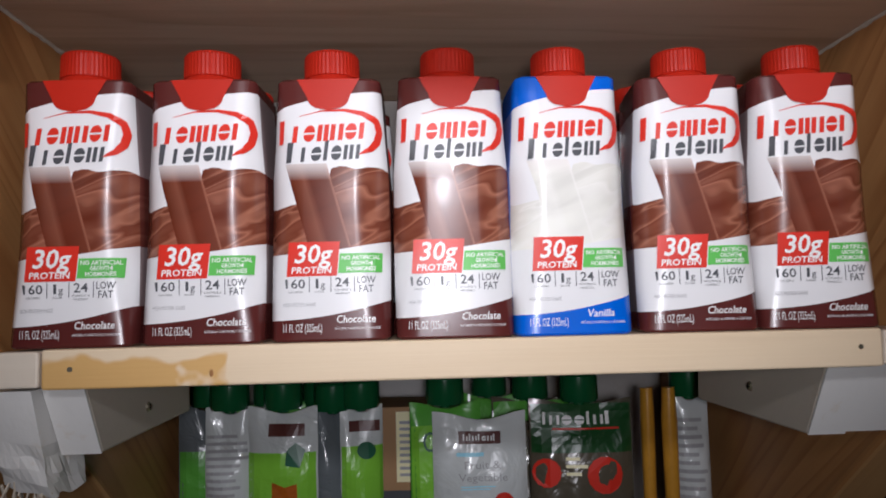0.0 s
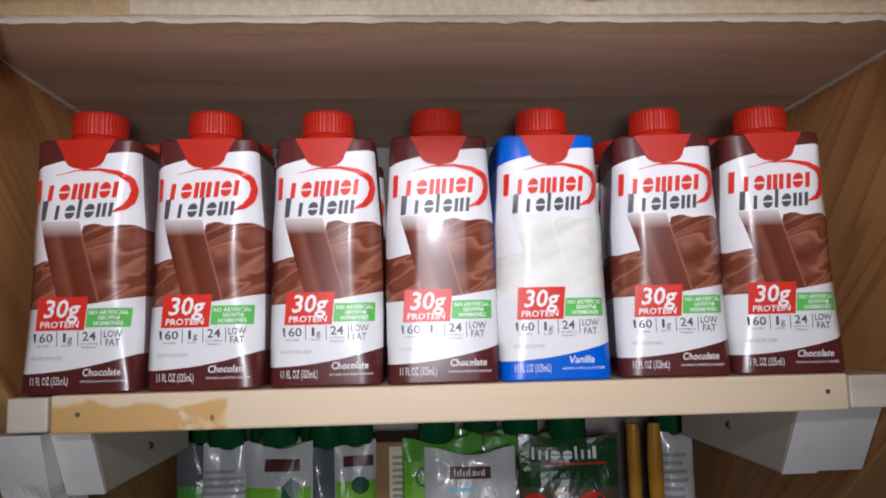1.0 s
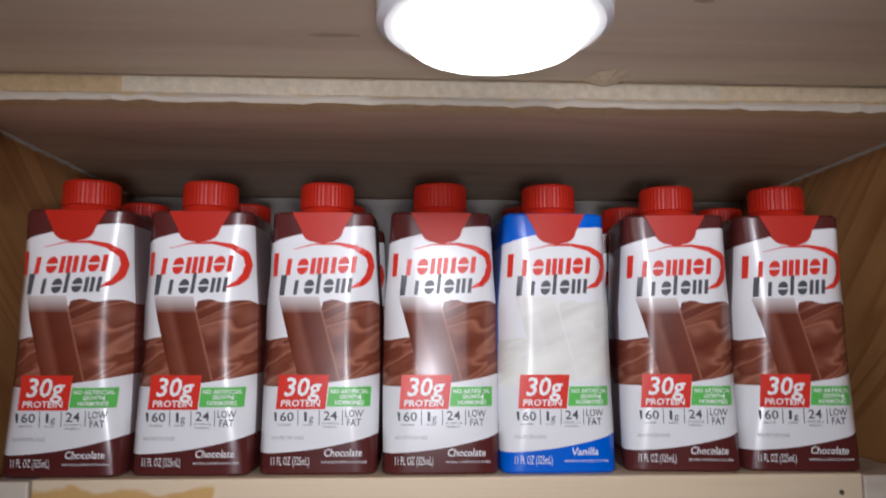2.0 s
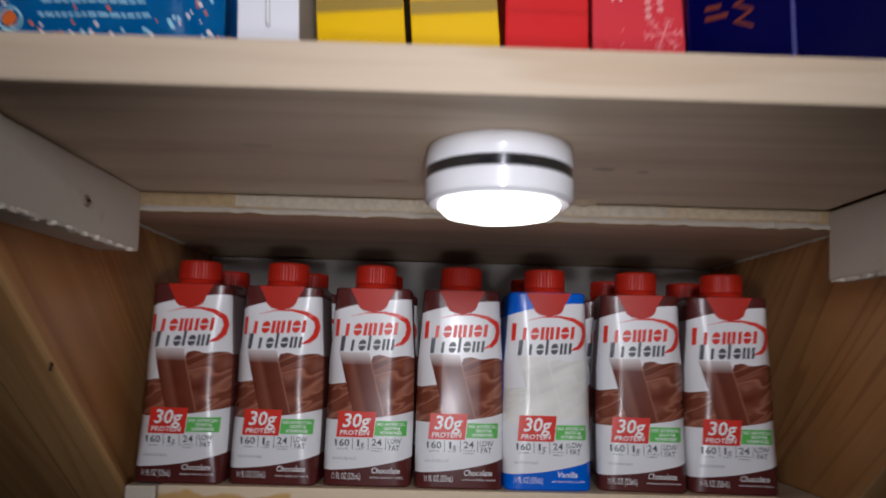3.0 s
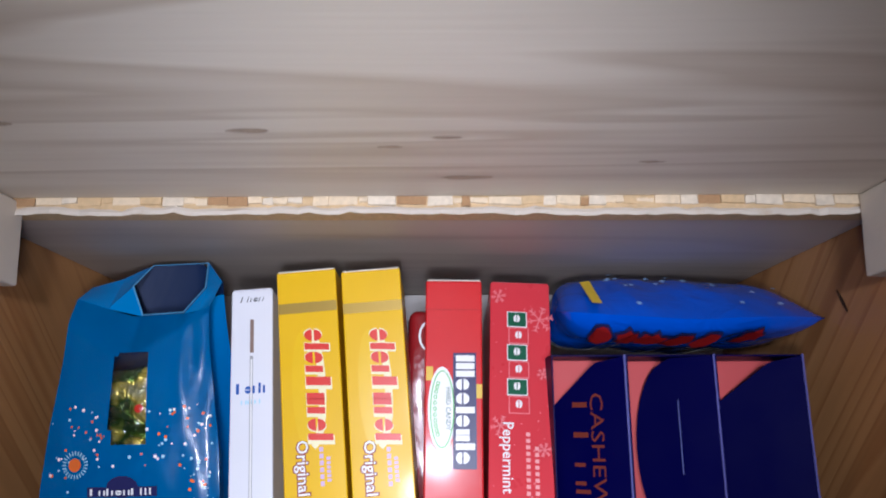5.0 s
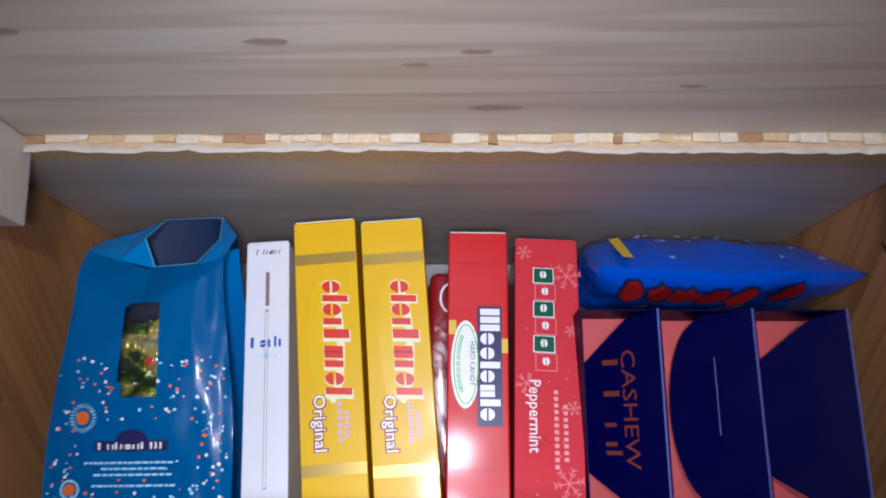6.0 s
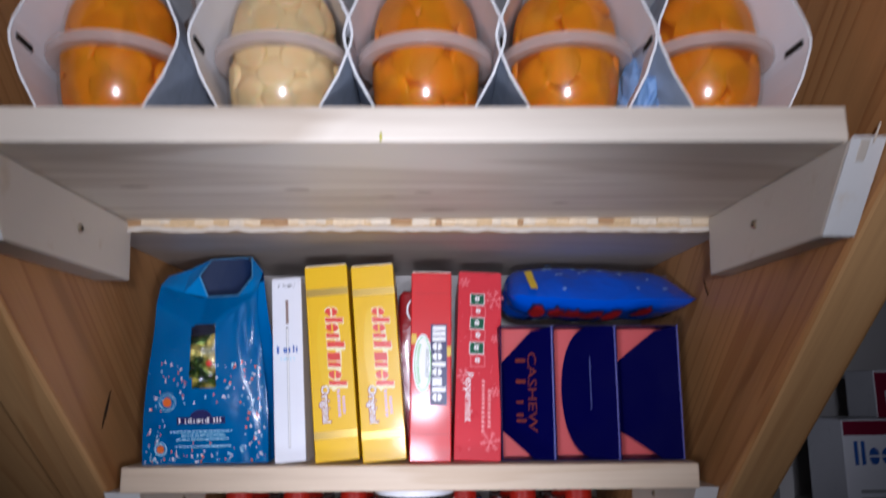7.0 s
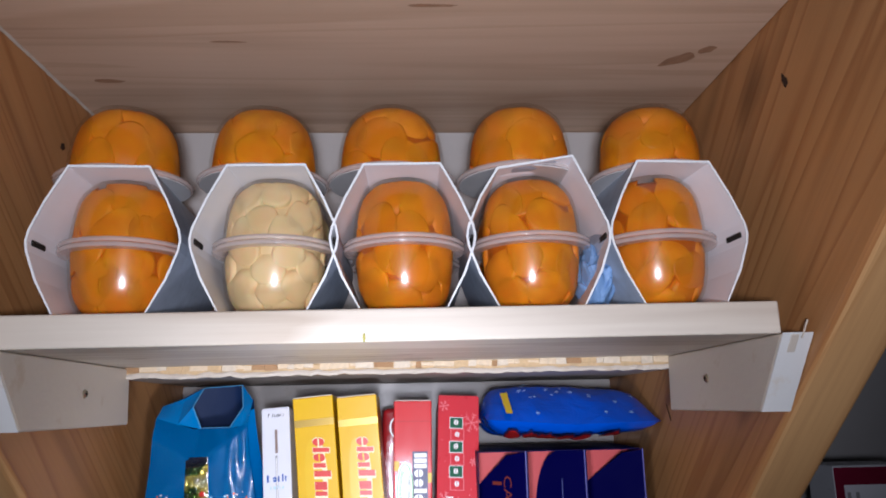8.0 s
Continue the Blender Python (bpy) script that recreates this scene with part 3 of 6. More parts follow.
# the cleats under each board: front end cut square, painted thinly in off-white
# for each board, at the one wall and the other: front, back, depth, slant of the front end
CLEATS = [((0.06, 0.19, 0.049, 0.036),) * 2, ((0.015, 0.188, 0.036, 0.022), (0.025, 0.205, 0.041, 0.025)), ((0.012, 0.192, 0.038, 0.024), (0.012, 0.197, 0.045, 0.034)), ((-0.010, 0.191, 0.044, 0.036), (-0.008, 0.182, 0.044, 0.036))]
for k in range(4):
    z, f = TOPS[k] - THICK - 0.0005, FRONTS[k]
    for side, xi, xo in ((1, -0.2065, XL + 0.0008), (-1, 0.2265, XR - 0.0008)):
        a, b, h, skew = CLEATS[k][side < 0]
        if k == 1:
            xi, xo = (-0.1865, -0.2066) if side > 0 else (0.1950, 0.2160)
        cl = thing("shelf_cleat", "short wooden cleat in scuffed off-white paint screwed to the stringer", "cleat", pose(0, f, z - 0.0012 * side * (k == 3)), "cleats under the shelf boards")
        bm = bmesh.new()
        prof = [(a, 0), (a + skew, -h), (b, -h * 0.98), (b - 0.004, 0)]
        va = [bm.verts.new((xi, y, zz)) for y, zz in prof]
        vb = [bm.verts.new((xo, y, zz)) for y, zz in prof]
        bm.faces.new(va)
        bm.faces.new(vb[::-1])
        for i in range(4):
            j = (i + 1) % 4
            bm.faces.new((va[i], vb[i], vb[j], va[j]))
        bmesh.ops.recalc_face_normals(bm, faces=bm.faces[:])
        bmesh.ops.bevel(bm, geom=bm.edges[:], offset=0.0014, segments=2, profile=0.5, affect="EDGES")
        part("block", bm, PRIMER, cl)
        bm = box(min(xi, xo), max(xi, xo), 0, 0.0012, -h, 0)
        for v in bm.verts:
            v.co.y += a - 0.0014 + skew * (-v.co.z / h)
        part("end_grain", bm, PRIMER_WHITE, cl, "whiter sawn end")
        screw(cl, xi + 0.0002 * side, (a + b) / 2 + (0.016 if k > 1 else 0.0), -0.021, side)
        if k == 1 and side < 0:
            # a second strip beside it, its end whitewashed too
            bm = box(0.2166, XR - 0.0008, 0, 0.10, -h + 0.001, 0)
            for v in bm.verts:
                v.co.y += a + 0.0006 + skew * (-v.co.z / h)
            part("packing_strip", bm, PRIMER_WHITE, cl, "second painted strip beside the cleat")
        if k == 3 and side < 0:
            bm = box(0.2315, 0.2362, a - 0.0020, a + 0.004, -0.0105, -0.0010, 0.0006)
            for v in bm.verts:
                v.co.y += skew * (-v.co.z / h)
            part("notch", bm, PRIMER, cl, "small scraped notch in the end")
            bm = box(-0.0004, 0.0004, -0.0004, 0.0004, 0, 0.011)
            bm.transform(Matrix.Translation((0.2372, a - 0.001, -0.003)) @ Matrix.Rotation(0.4, 4, "Y"))
            part("splinter", bm, PINE_PALE, cl, "single pale splinter")
        if k == 2:
            rnd = random.Random(9)
            bm = bmesh.new()
            for q in range(40):
                y = a + 0.02 + rnd.random() * (b - a - 0.03)
                box(xi - 0.002, xi + 0.002, y, y + rnd.uniform(0.001, 0.004), -h - rnd.uniform(0.0002, 0.0018), -h + 0.001, bm=bm)
            tagged(part("splinter", rough_up(bm, 0.001, 200), PRIMER, cl, "torn fibres along the lower edge"), kind="stuff")

# a broken end of painted board beside the cleat, under the stained shelf
it = thing("broken_board", "broken end of a white-painted board with torn fibres", "board", pose(-0.2195, FRONTS[1] + 0.004, TOPS[1] - THICK - 0.0005))
bm = box(-0.0125, 0.0125, 0.0, 0.036, -0.052, 0.0)
bmesh.ops.subdivide_edges(bm, edges=bm.edges[:], cuts=7, use_grid_fill=True)
for v in bm.verts:
    v.co.y += 0.022 * (-v.co.z / 0.05)
    if v.co.z < -0.03:
        v.co += noise.noise_vector(v.co * 90) * 0.0030
    v.co.z += 0.35 * (v.co.x - 0.0) * (v.co.z / 0.052)
part("board_end", bm, PRIMER_WHITE, it)
rnd = random.Random(21)
bm = bmesh.new()
for q in range(30):
    x, y = rnd.uniform(-0.011, 0.011), rnd.uniform(0.020, 0.034)
    own = box(-0.0004, 0.0004, -0.0006, 0.0006, -rnd.uniform(0.004, 0.012), 0.004)
    own.transform(Matrix.Translation((x, y, -0.048 + 0.3 * x)) @ Matrix.Rotation(rnd.uniform(-0.5, 0.5), 4, "X") @ Matrix.Rotation(rnd.uniform(-0.4, 0.4), 4, "Y"))
    add(bm, own)
tagged(part("torn_fibres", bm, PINE_PALE, it, "torn pale fibres"), kind="stuff")

# beads of white caulk where treads meet the stringers
for k, x in ((2, XL), (4, XL), (2, XR)):
    z, back = CEILS[0] + RISE * (k - 1), 0.178 - RUN * (k - 2)
    bm = bmesh.new()
    bmesh.ops.create_cone(bm, cap_ends=True, segments=8, radius1=0.0016, radius2=0.0016, depth=1.0)
    bmesh.ops.subdivide_edges(bm, edges=[e for e in bm.edges if abs(e.verts[0].co.z - e.verts[1].co.z) > 0.5], cuts=40)
    for v in bm.verts:
        y = back - RUN + 0.012 + (v.co.z + 0.5) * (RUN - 0.02)
        v.co = Vector((x + v.co.x, y, z + v.co.y)) + noise.noise_vector(Vector((v.co.x * 900, y * 120, k))) * 0.0012
    tagged(part("caulk_bead", bm, PRIMER, None), "thin uneven bead of pale caulk in the corner", "caulk", "caulk beads", "structure")

# ---- shelf of shakes ----
C_H = 0.1330


def half_width(v):
    t = v / C_H
    return 0.0290 + 0.0008 * math.sin(math.pi * min(1, t * 1.3)) - 0.0030 * max(0.0, t - 0.62) / 0.38


def corner(v):
    return 0.0028 + 0.0088 * max(0.0, math.sin(math.pi * v / C_H)) ** 1.2


def carton_skin(u, v, lift=0.00035):
    """A point of the carton's front at u along the face and height v."""
    w, c = half_width(v), corner(v)
    flat_part, e = w - c, 0.0
    s = 1 if u >= 0 else -1
    a = abs(u)
    if a > flat_part:
        e = (a - flat_part) * 0.7071
        out = (lift + 0.0004 + 0.0009 * math.sin(math.pi * min(1.0, (a - flat_part) / (c * 1.4142)))) * 0.7071
        return (s * (flat_part + e + out), -w + e - out, v)
    bulge = 0.0006 * (1 - (a / flat_part) ** 2)
    return (u, -w - bulge - lift, v)


def carton_body():
    bm = bmesh.new()
    rings = []
    levels = [0.0, 0.0012] + [C_H * k / 16 for k in range(1, 16)] + [C_H - 0.0012, C_H]
    for v in levels:
        w, c = half_width(v), corner(v)
        if v in (0.0, C_H):
            w -= 0.0010
        f = w - c
        ring = []
        for q in range(4):
            side = []
            for k in range(7):
                u = f * (-1 + 2 * k / 6)
                side.append((u, -w - 0.0006 * (1 - (u / f) ** 2)))
            d = c * 0.16
            side.append((f + c * 0.5 + d * 0.35, -w + c * 0.5 - d * 0.35))
            ca, sa = ((1, 0), (0, 1), (-1, 0), (0, -1))[q]
            ring += [(x * ca - y * sa, x * sa + y * ca) for x, y in side]
        rings.append([bm.verts.new((x, y, v)) for x, y in ring])
    n = len(rings[0])
    for a, b in zip(rings, rings[1:]):
        for i in range(n):
            j = (i + 1) % n
            bm.faces.new((a[i], a[j], b[j], b[i]))
    bm.faces.new(rings[0][::-1])
    bm.faces.new(rings[-1])
    bmesh.ops.recalc_face_normals(bm, faces=bm.faces[:])
    return bm


def shake_carton(m, flavour, label):
    """A square drink carton with a red screw cap; printed words are laid on its front."""
    it = thing("shake_carton", label, "drink carton", m, "shake cartons on the shelf")
    mat = CHOCOLATE if flavour == "Chocolate" else VANILLA
    body = part("carton_body", carton_body(), mat, it, smooth=True)
    # folded seam across the top
    part("top_fold", box(-0.0235, 0.0235, 0.004, 0.0225, C_H - 0.0002, C_H + 0.0022, 0.0008), mat, it)
    # cap with grip ribs
    bm = bmesh.new()
    n = 88
    prof = [(0.0138, C_H - 0.001), (0.0142, C_H + 0.0010), (0.0142, C_H + 0.0026), (0.0136, C_H + 0.0032), (0.0145, C_H + 0.0038), (0.0143, C_H + 0.0150), (0.0137, C_H + 0.0164), (0.0060, C_H + 0.0167), (0.0002, C_H + 0.0167)]
    rings = []
    for r, z in prof:
        grip = 0.00011 if C_H + 0.0036 < z < C_H + 0.016 else 0.0
        rings.append([bm.verts.new(((r + grip * (1 if i % 2 else -1)) * math.cos(2 * math.pi * i / n), (r + grip * (1 if i % 2 else -1)) * math.sin(2 * math.pi * i / n) - 0.0095, z)) for i in range(n)])
    for a, b in zip(rings, rings[1:]):
        for i in range(n):
            j = (i + 1) % n
            bm.faces.new((a[i], a[j], b[j], b[i]))
    bm.faces.new(rings[-1])
    part("screw_cap", bm, CAP_RED, it, "ribbed red plastic screw cap")
    # red collar hanging over the front
    ink = Ink()
    rows = 12
    for k in range(rows):
        def half(t):
            return 0.0158 - 0.0088 * t if t < 0.6 else 0.0105 * math.sqrt(max(0.0, 1 - ((t - 0.6) / 0.4) ** 2))
        t0, t1 = k / rows, (k + 1) / rows
        v0, v1 = C_H - 0.0004 - 0.0165 * t0, C_H - 0.0004 - 0.0165 * t1
        ink.quad((-half(t1), v1), (half(t1), v1), (half(t0), v0), (-half(t0), v0), 8)
    ink.lay("cap_collar", lambda u, v: carton_skin(u, v, 0.0008), CAP_RED, it, "red collar pointing down the front")
    bm = bmesh.new()
    bmesh.ops.create_cone(bm, cap_ends=False, segments=32, radius1=0.0168, radius2=0.0140, depth=0.004, matrix=Matrix.Translation((0, -0.0095, C_H + 0.0012)))
    bmesh.ops.delete(bm, geom=[f for f in bm.faces if f.calc_center_median().y > 0.004], context="FACES")
    for v in bm.verts:
        v.co.x = max(-0.0205, min(0.0205, v.co.x))
        v.co.y = max(-0.0252, v.co.y)
    part("cap_base", bm, CAP_RED, it, "", True)
    # word mark as plain shapes, and the red swoosh round it
    tilt = 2.5
    brand(carton_skin, RED_INK, it, "red word mark as plain shapes", "Oromior", -0.0030, 0.1002, 0.0465, 0.0118, 0.0024, 0.16, tilt)
    brand(carton_skin, GREY_INK, it, "dark grey word mark as plain shapes", "OroIoin", -0.0025, 0.0900, 0.0375, 0.0104, 0.0019, 0.16, tilt)
    arc = [(-0.0145, 0.1132), (-0.004, 0.1158), (0.008, 0.1162), (0.0175, 0.1142), (0.0242, 0.1100), (0.0262, 0.1050), (0.0245, 0.0995), (0.0205, 0.0955), (0.0150, 0.0930)]
    pts = []
    for k in range(len(arc) - 1):
        for s in (0, 0.34, 0.67):
            pts.append((arc[k][0] + (arc[k + 1][0] - arc[k][0]) * s, arc[k][1] + (arc[k + 1][1] - arc[k][1]) * s))
    pts.append(arc[-1])
    n = len(pts)
    Ink().band(pts, [0.0003 + 0.0042 * math.sin(math.pi * min(1.0, (k / (n - 1)) ** 1.7)) for k in range(n)]).lay("swoosh", carton_skin, RED_INK, it)
    # red protein square, green claim, row of figures
    Ink().rect(-0.0212, 0.0322, 0.0036, 0.0492, 0.10, 24).lay("red_panel", carton_skin, RED_INK, it, "red slanted panel with white figures")
    up = lambda u, v: carton_skin(u, v, 0.0006)
    words(it, WHITE_INK, up, ("30g", -0.0077, 0.0432, 0.0092, 0.0190, 0.18, 0.018), ("PROTEIN", -0.0088, 0.0352, 0.0032, 0.0200, 0.12, 0.02))
    Ink().rect(0.0042, 0.0335, 0.0262, 0.0432, 0.10, 24).lay("green_panel", carton_skin, GREEN_INK, it, "green slanted panel with white words")
    words(it, WHITE_INK, up, ("NO ARTIFICIAL", 0.0156, 0.0410, 0.0021, 0.0190, 0, 0.02), ("GROWTH", 0.0156, 0.0383, 0.0021, 0.0100, 0, 0.02), ("HORMONES", 0.0154, 0.0355, 0.0021, 0.0140, 0, 0.02))
    words(it, GREY_INK, carton_skin, ("160", -0.0168, 0.0285, 0.0046, 0.0094, 0, 0.01), ("1", -0.0062, 0.0285, 0.0046, 0.0014, 0, 0.02), ("g", -0.0034, 0.0280, 0.0034, 0.0024), ("24", 0.0062, 0.0290, 0.0046, 0.0068, 0, 0.01),
          ("LOW", 0.0180, 0.0300, 0.0036, 0.0088, 0, 0.01), ("FAT", 0.0180, 0.0256, 0.0036, 0.0070, 0, 0.01), ("CALORIES", -0.0168, 0.0245, 0.0010, 0.0068), ("SUGAR", -0.0050, 0.0245, 0.0010, 0.0048),
          ("VITAMINS &", 0.0062, 0.0252, 0.0010, 0.0086), ("MINERALS", 0.0062, 0.0234, 0.0010, 0.0070))
    for u in (-0.0102, 0.0004, 0.0120):
        Ink().rect(u, 0.0242, u + 0.0004, 0.0318).lay("divider_line", carton_skin, GREY_INK, it)
    words(it, FAINT_INK, carton_skin, ("HIGH PROTEIN SHAKE", -0.0150, 0.0182, 0.0020, 0.0160))
    words(it, WHITE_INK, carton_skin, ("11 FL OZ (325mL)", -0.0135, 0.0068, 0.0042, 0.0190), (flavour, 0.0128, 0.0108, 0.0038, 0.0190 if flavour == "Chocolate" else 0.0135, 0.15, 0.01), ("NATURALLY & ARTIFICIALLY FLAVORED", 0.0135, 0.0062, 0.0012, 0.0225))
    return it


BOTTLES = [(-0.1897, -1.5), (-0.1270, -2.0), (-0.0646, -1.0), (-0.0034, 0.0), (0.0562, 1.0), (0.1240, -6.0), (0.1857, -6.0)]
z = TOPS[1] + 0.0002
first = shake_carton(pose(BOTTLES[0][0], 0.0195, z, 0, 0, BOTTLES[0][1]), "Chocolate", "brown and white chocolate shake carton with red screw cap")
for k, (x, turn) in enumerate(BOTTLES):
    if k == 0:
        continue
    if k == 4:
        shake_carton(pose(x, 0.0200, z, 0, 0, turn), "Vanilla", "blue and white vanilla shake carton with red screw cap")
    else:
        copy_thing(first, pose(x, 0.0195 + 0.001 * (k % 3), z, 0, 0, turn))
for k, (x, turn) in enumerate(BOTTLES):
    copy_thing(first, pose(x + (0.003, 0.004, 0.002, 0.0, -0.002, -0.004, -0.003)[k], 0.0890, z, 0, 0, turn * 0.5 + 2))


# ---- puck lamp stuck under the candy shelf ----
def puck_lamp(m):
    it = thing("puck_light", "round white battery puck light switched on, stuck under the shelf", "puck light", m)
    white = plain("puck_plastic", (0.80, 0.80, 0.82), 0.25, 0, 0.4)
    part("base", lathe([(0.0295, 0.0), (0.0305, -0.0015), (0.0310, -0.0110), (0.0302, -0.0122)], 48), white, it, smooth=True)
    part("chrome_band", lathe([(0.0300, -0.0118), (0.0306, -0.0125), (0.0306, -0.0175), (0.0300, -0.0182)], 48), plain("puck_chrome", (0.14, 0.14, 0.15), 0.12, 0.9), it, "dark chrome band", True)
    part("rim", lathe([(0.0302, -0.0178), (0.0312, -0.0190), (0.0310, -0.0290), (0.0290, -0.0310), (0.0255, -0.0312)], 48), white, it, smooth=True)
    n = Nodes("puck_glow")
    n.bsdf.inputs["Emission Color"].default_value = (1.0, 0.98, 0.96, 1)
    n.bsdf.inputs["Emission Strength"].default_value = 14.0
    part("diffuser", lathe([(0.0256, -0.0305), (0.0252, -0.0330), (0.0225, -0.0365), (0.0150, -0.0385), (0.0002, -0.0390)], 48), n.done((0.9, 0.9, 0.9), 0.4), it, "glowing white diffuser", True)
    return it


puck_lamp(Matrix.Translation((0.0045, -0.180, TOPS[2] - THICK - 0.0003)) @ Matrix.Diagonal((1.11, 1.11, 0.86, 1)))

# ---- candy shelf ----
def box_frame(x, lean, back, w, z=TOPS[2] + 0.0004, y=-0.2385, turn=0.0):
    """Where a box stands: its front lower edge at y, leaning sideways and back by degrees."""
    up = (w / 2) * math.sin(radians(abs(lean)))
    return Matrix.Translation((x, y, z + up)) @ Matrix.Rotation(radians(turn), 4, "Z") @ Matrix.Rotation(radians(-back), 4, "X") @ Matrix.Rotation(radians(lean), 4, "Y")


def paper_box(it, w, h, d, mat, bevel=0.0007, end_mat=None):
    """A folded carton: body and a tucked top flap with its lip."""
    body = part("box_body", box(-w / 2, w / 2, 0, d, 0, h - 0.0006, bevel), mat, it)
    part("top_flap", box(-w / 2 + 0.0008, w / 2 - 0.0008, 0.0006, d - 0.001, h - 0.0005, h + 0.0003, 0.0003), end_mat or mat, it)
    return body


def board(name, colour, rough=0.3, coat=0.15, spec=0.22):
    n = Nodes(name)
    c = n.coords()
    col = n.mix(n.noise(25, c, 4), tuple(v * 0.93 for v in colour), tuple(min(1, v * 1.05) for v in colour))
    return n.done(col, n.ramp(n.noise(40, c, 3), (0.3, rough * 0.85), (0.7, rough * 1.2)), n.noise(14, c, 3), 0.10, 0.004, coat, spec)


YELLOW = board("yellow_board", (0.80, 0.48, 0.0), 0.34)
RED_BOARD = board("red_board", (0.62, 0.018, 0.02), 0.36)
PINK_RED = board("pink_red_board", (0.66, 0.045, 0.06), 0.3)
WHITE_BOARD = board("white_board", (0.80, 0.81, 0.86), 0.32)
NAVY = board("navy_board", (0.0006, 0.0005, 0.048), 0.42, 0.0, 0.08)
DULL_ORANGE = plain("dull_orange_print", (0.17, 0.028, 0.016), 0.45)
CORAL = board("coral_board", (0.62, 0.10, 0.10), 0.5, 0.1)
BOARD_EDGE = board("raw_board", (0.75, 0.70, 0.60), 0.7, 0.0)


def yellow_box(m):
    """A yellow candy box stood on end, its print running down the face."""
    it = thing("candy_box", "yellow fruit chew candy box with gold bands standing on end", "candy box", m, "candy boxes on the shelf")
    w, h = 0.0348, 0.157
    paper_box(it, w, h, 0.075, YELLOW, 0.0007, BOARD_EDGE)
    on, over, top = flat(0), flat(0, 0.0007), flat(0, 0.0010)
    for v in (0.0205, 0.1345):
        Ink().rect(-w / 2 + 0.0003, v - 0.0030, w / 2 - 0.0003, v + 0.0030).lay("gold_band", on, GOLD_INK, it, "gold band")
    swirl = [(0.0075 * math.cos(a) * (1 if abs(math.sin(a)) < 0.95 else 0.6) + 0.001, 0.088 + 0.034 * math.sin(a)) for a in [2 * math.pi * k / 28 for k in range(28)]]
    Ink().poly(swirl).lay("pale_swirl", on, CREAM_INK, it)
    Ink().poly([(u - 0.0042, v) for u, v in swirl]).lay("swirl_cover", over, plain("yellow_print", (0.80, 0.50, 0.0), 0.28), it)
    brand(top, CREAM_INK, it, "", "oIorOnroI", -0.0030, 0.0900, 0.0650, 0.0150, 0.0052, 0.1, -90)
    brand(flat(0, 0.0013), RED_INK, it, "red word mark as plain shapes", "oIorOnroI", -0.0026, 0.0900, 0.0635, 0.0140, 0.0036, 0.1, -90)
    Ink().letters("Original", -0.0062, 0.0445, 0.0068, 0.0300, 0, 0.07, -90).lay("word_outline", over, plain("maroon_print", (0.30, 0.05, 0.03), 0.4), it)
    Ink().letters("Original", -0.0062, 0.0445, 0.0064, 0.0292, 0, 0.012, -90).lay("printed_word", top, WHITE_INK, it)
    ink = Ink()
    for u, a, b in ((0.0030, 0.034, 0.056), (0.0068, 0.036, 0.050)):
        for k in range(6):
            s = a + (b - a) * k / 6
            ink.rect(u, s, u + 0.0022, s + (b - a) / 6 * 0.7)
    ink.lay("small_print", on, LILAC_INK, it)
    return it


yellow_box(box_frame(-0.0555, -5.0, 1.5, 0.0348))
yellow_box(box_frame(-0.0183, -4.6, 1.0, 0.0348, y=-0.2392))


def stick_box(m):
    it = thing("biscuit_stick_box", "slim white biscuit stick box with a drawn stick and blue mark", "biscuit box", m)
    w, h = 0.0245, 0.149
    paper_box(it, w, h, 0.080, WHITE_BOARD)
    on, over = flat(0), flat(0, 0.0007)
    Ink().rect(-0.0010, 0.011, 0.0008, 0.108).lay("stick_outline", on, FAINT_INK, it)
    Ink().rect(-0.0005, 0.012, 0.0005, 0.106).lay("stick_picture", over, WHITE_INK, it)
    Ink().rect(-0.0010, 0.110, 0.0012, 0.130).lay("stick_tip", on, plain("biscuit_print", (0.25, 0.17, 0.14), 0.4), it)
    brand(over, BLUE_INK, it, "blue word mark as plain shapes", "OorIi", 0.0, 0.0860, 0.0175, 0.0060, 0.0013)
    Ink().glyphs("niIn", 0.0, 0.0800, 0.0115, 0.0030, 0.0006).lay("small_print", over, PALE_BLUE_INK, it)
    Ink().glyphs("OIion", 0.0, 0.1410, 0.0140, 0.0034, 0.0005, 0.3).lay("maker_mark", on, GREY_INK, it)
    return it


stick_box(box_frame(-0.0925, -4.2, 6.0, 0.0245, y=-0.2375))


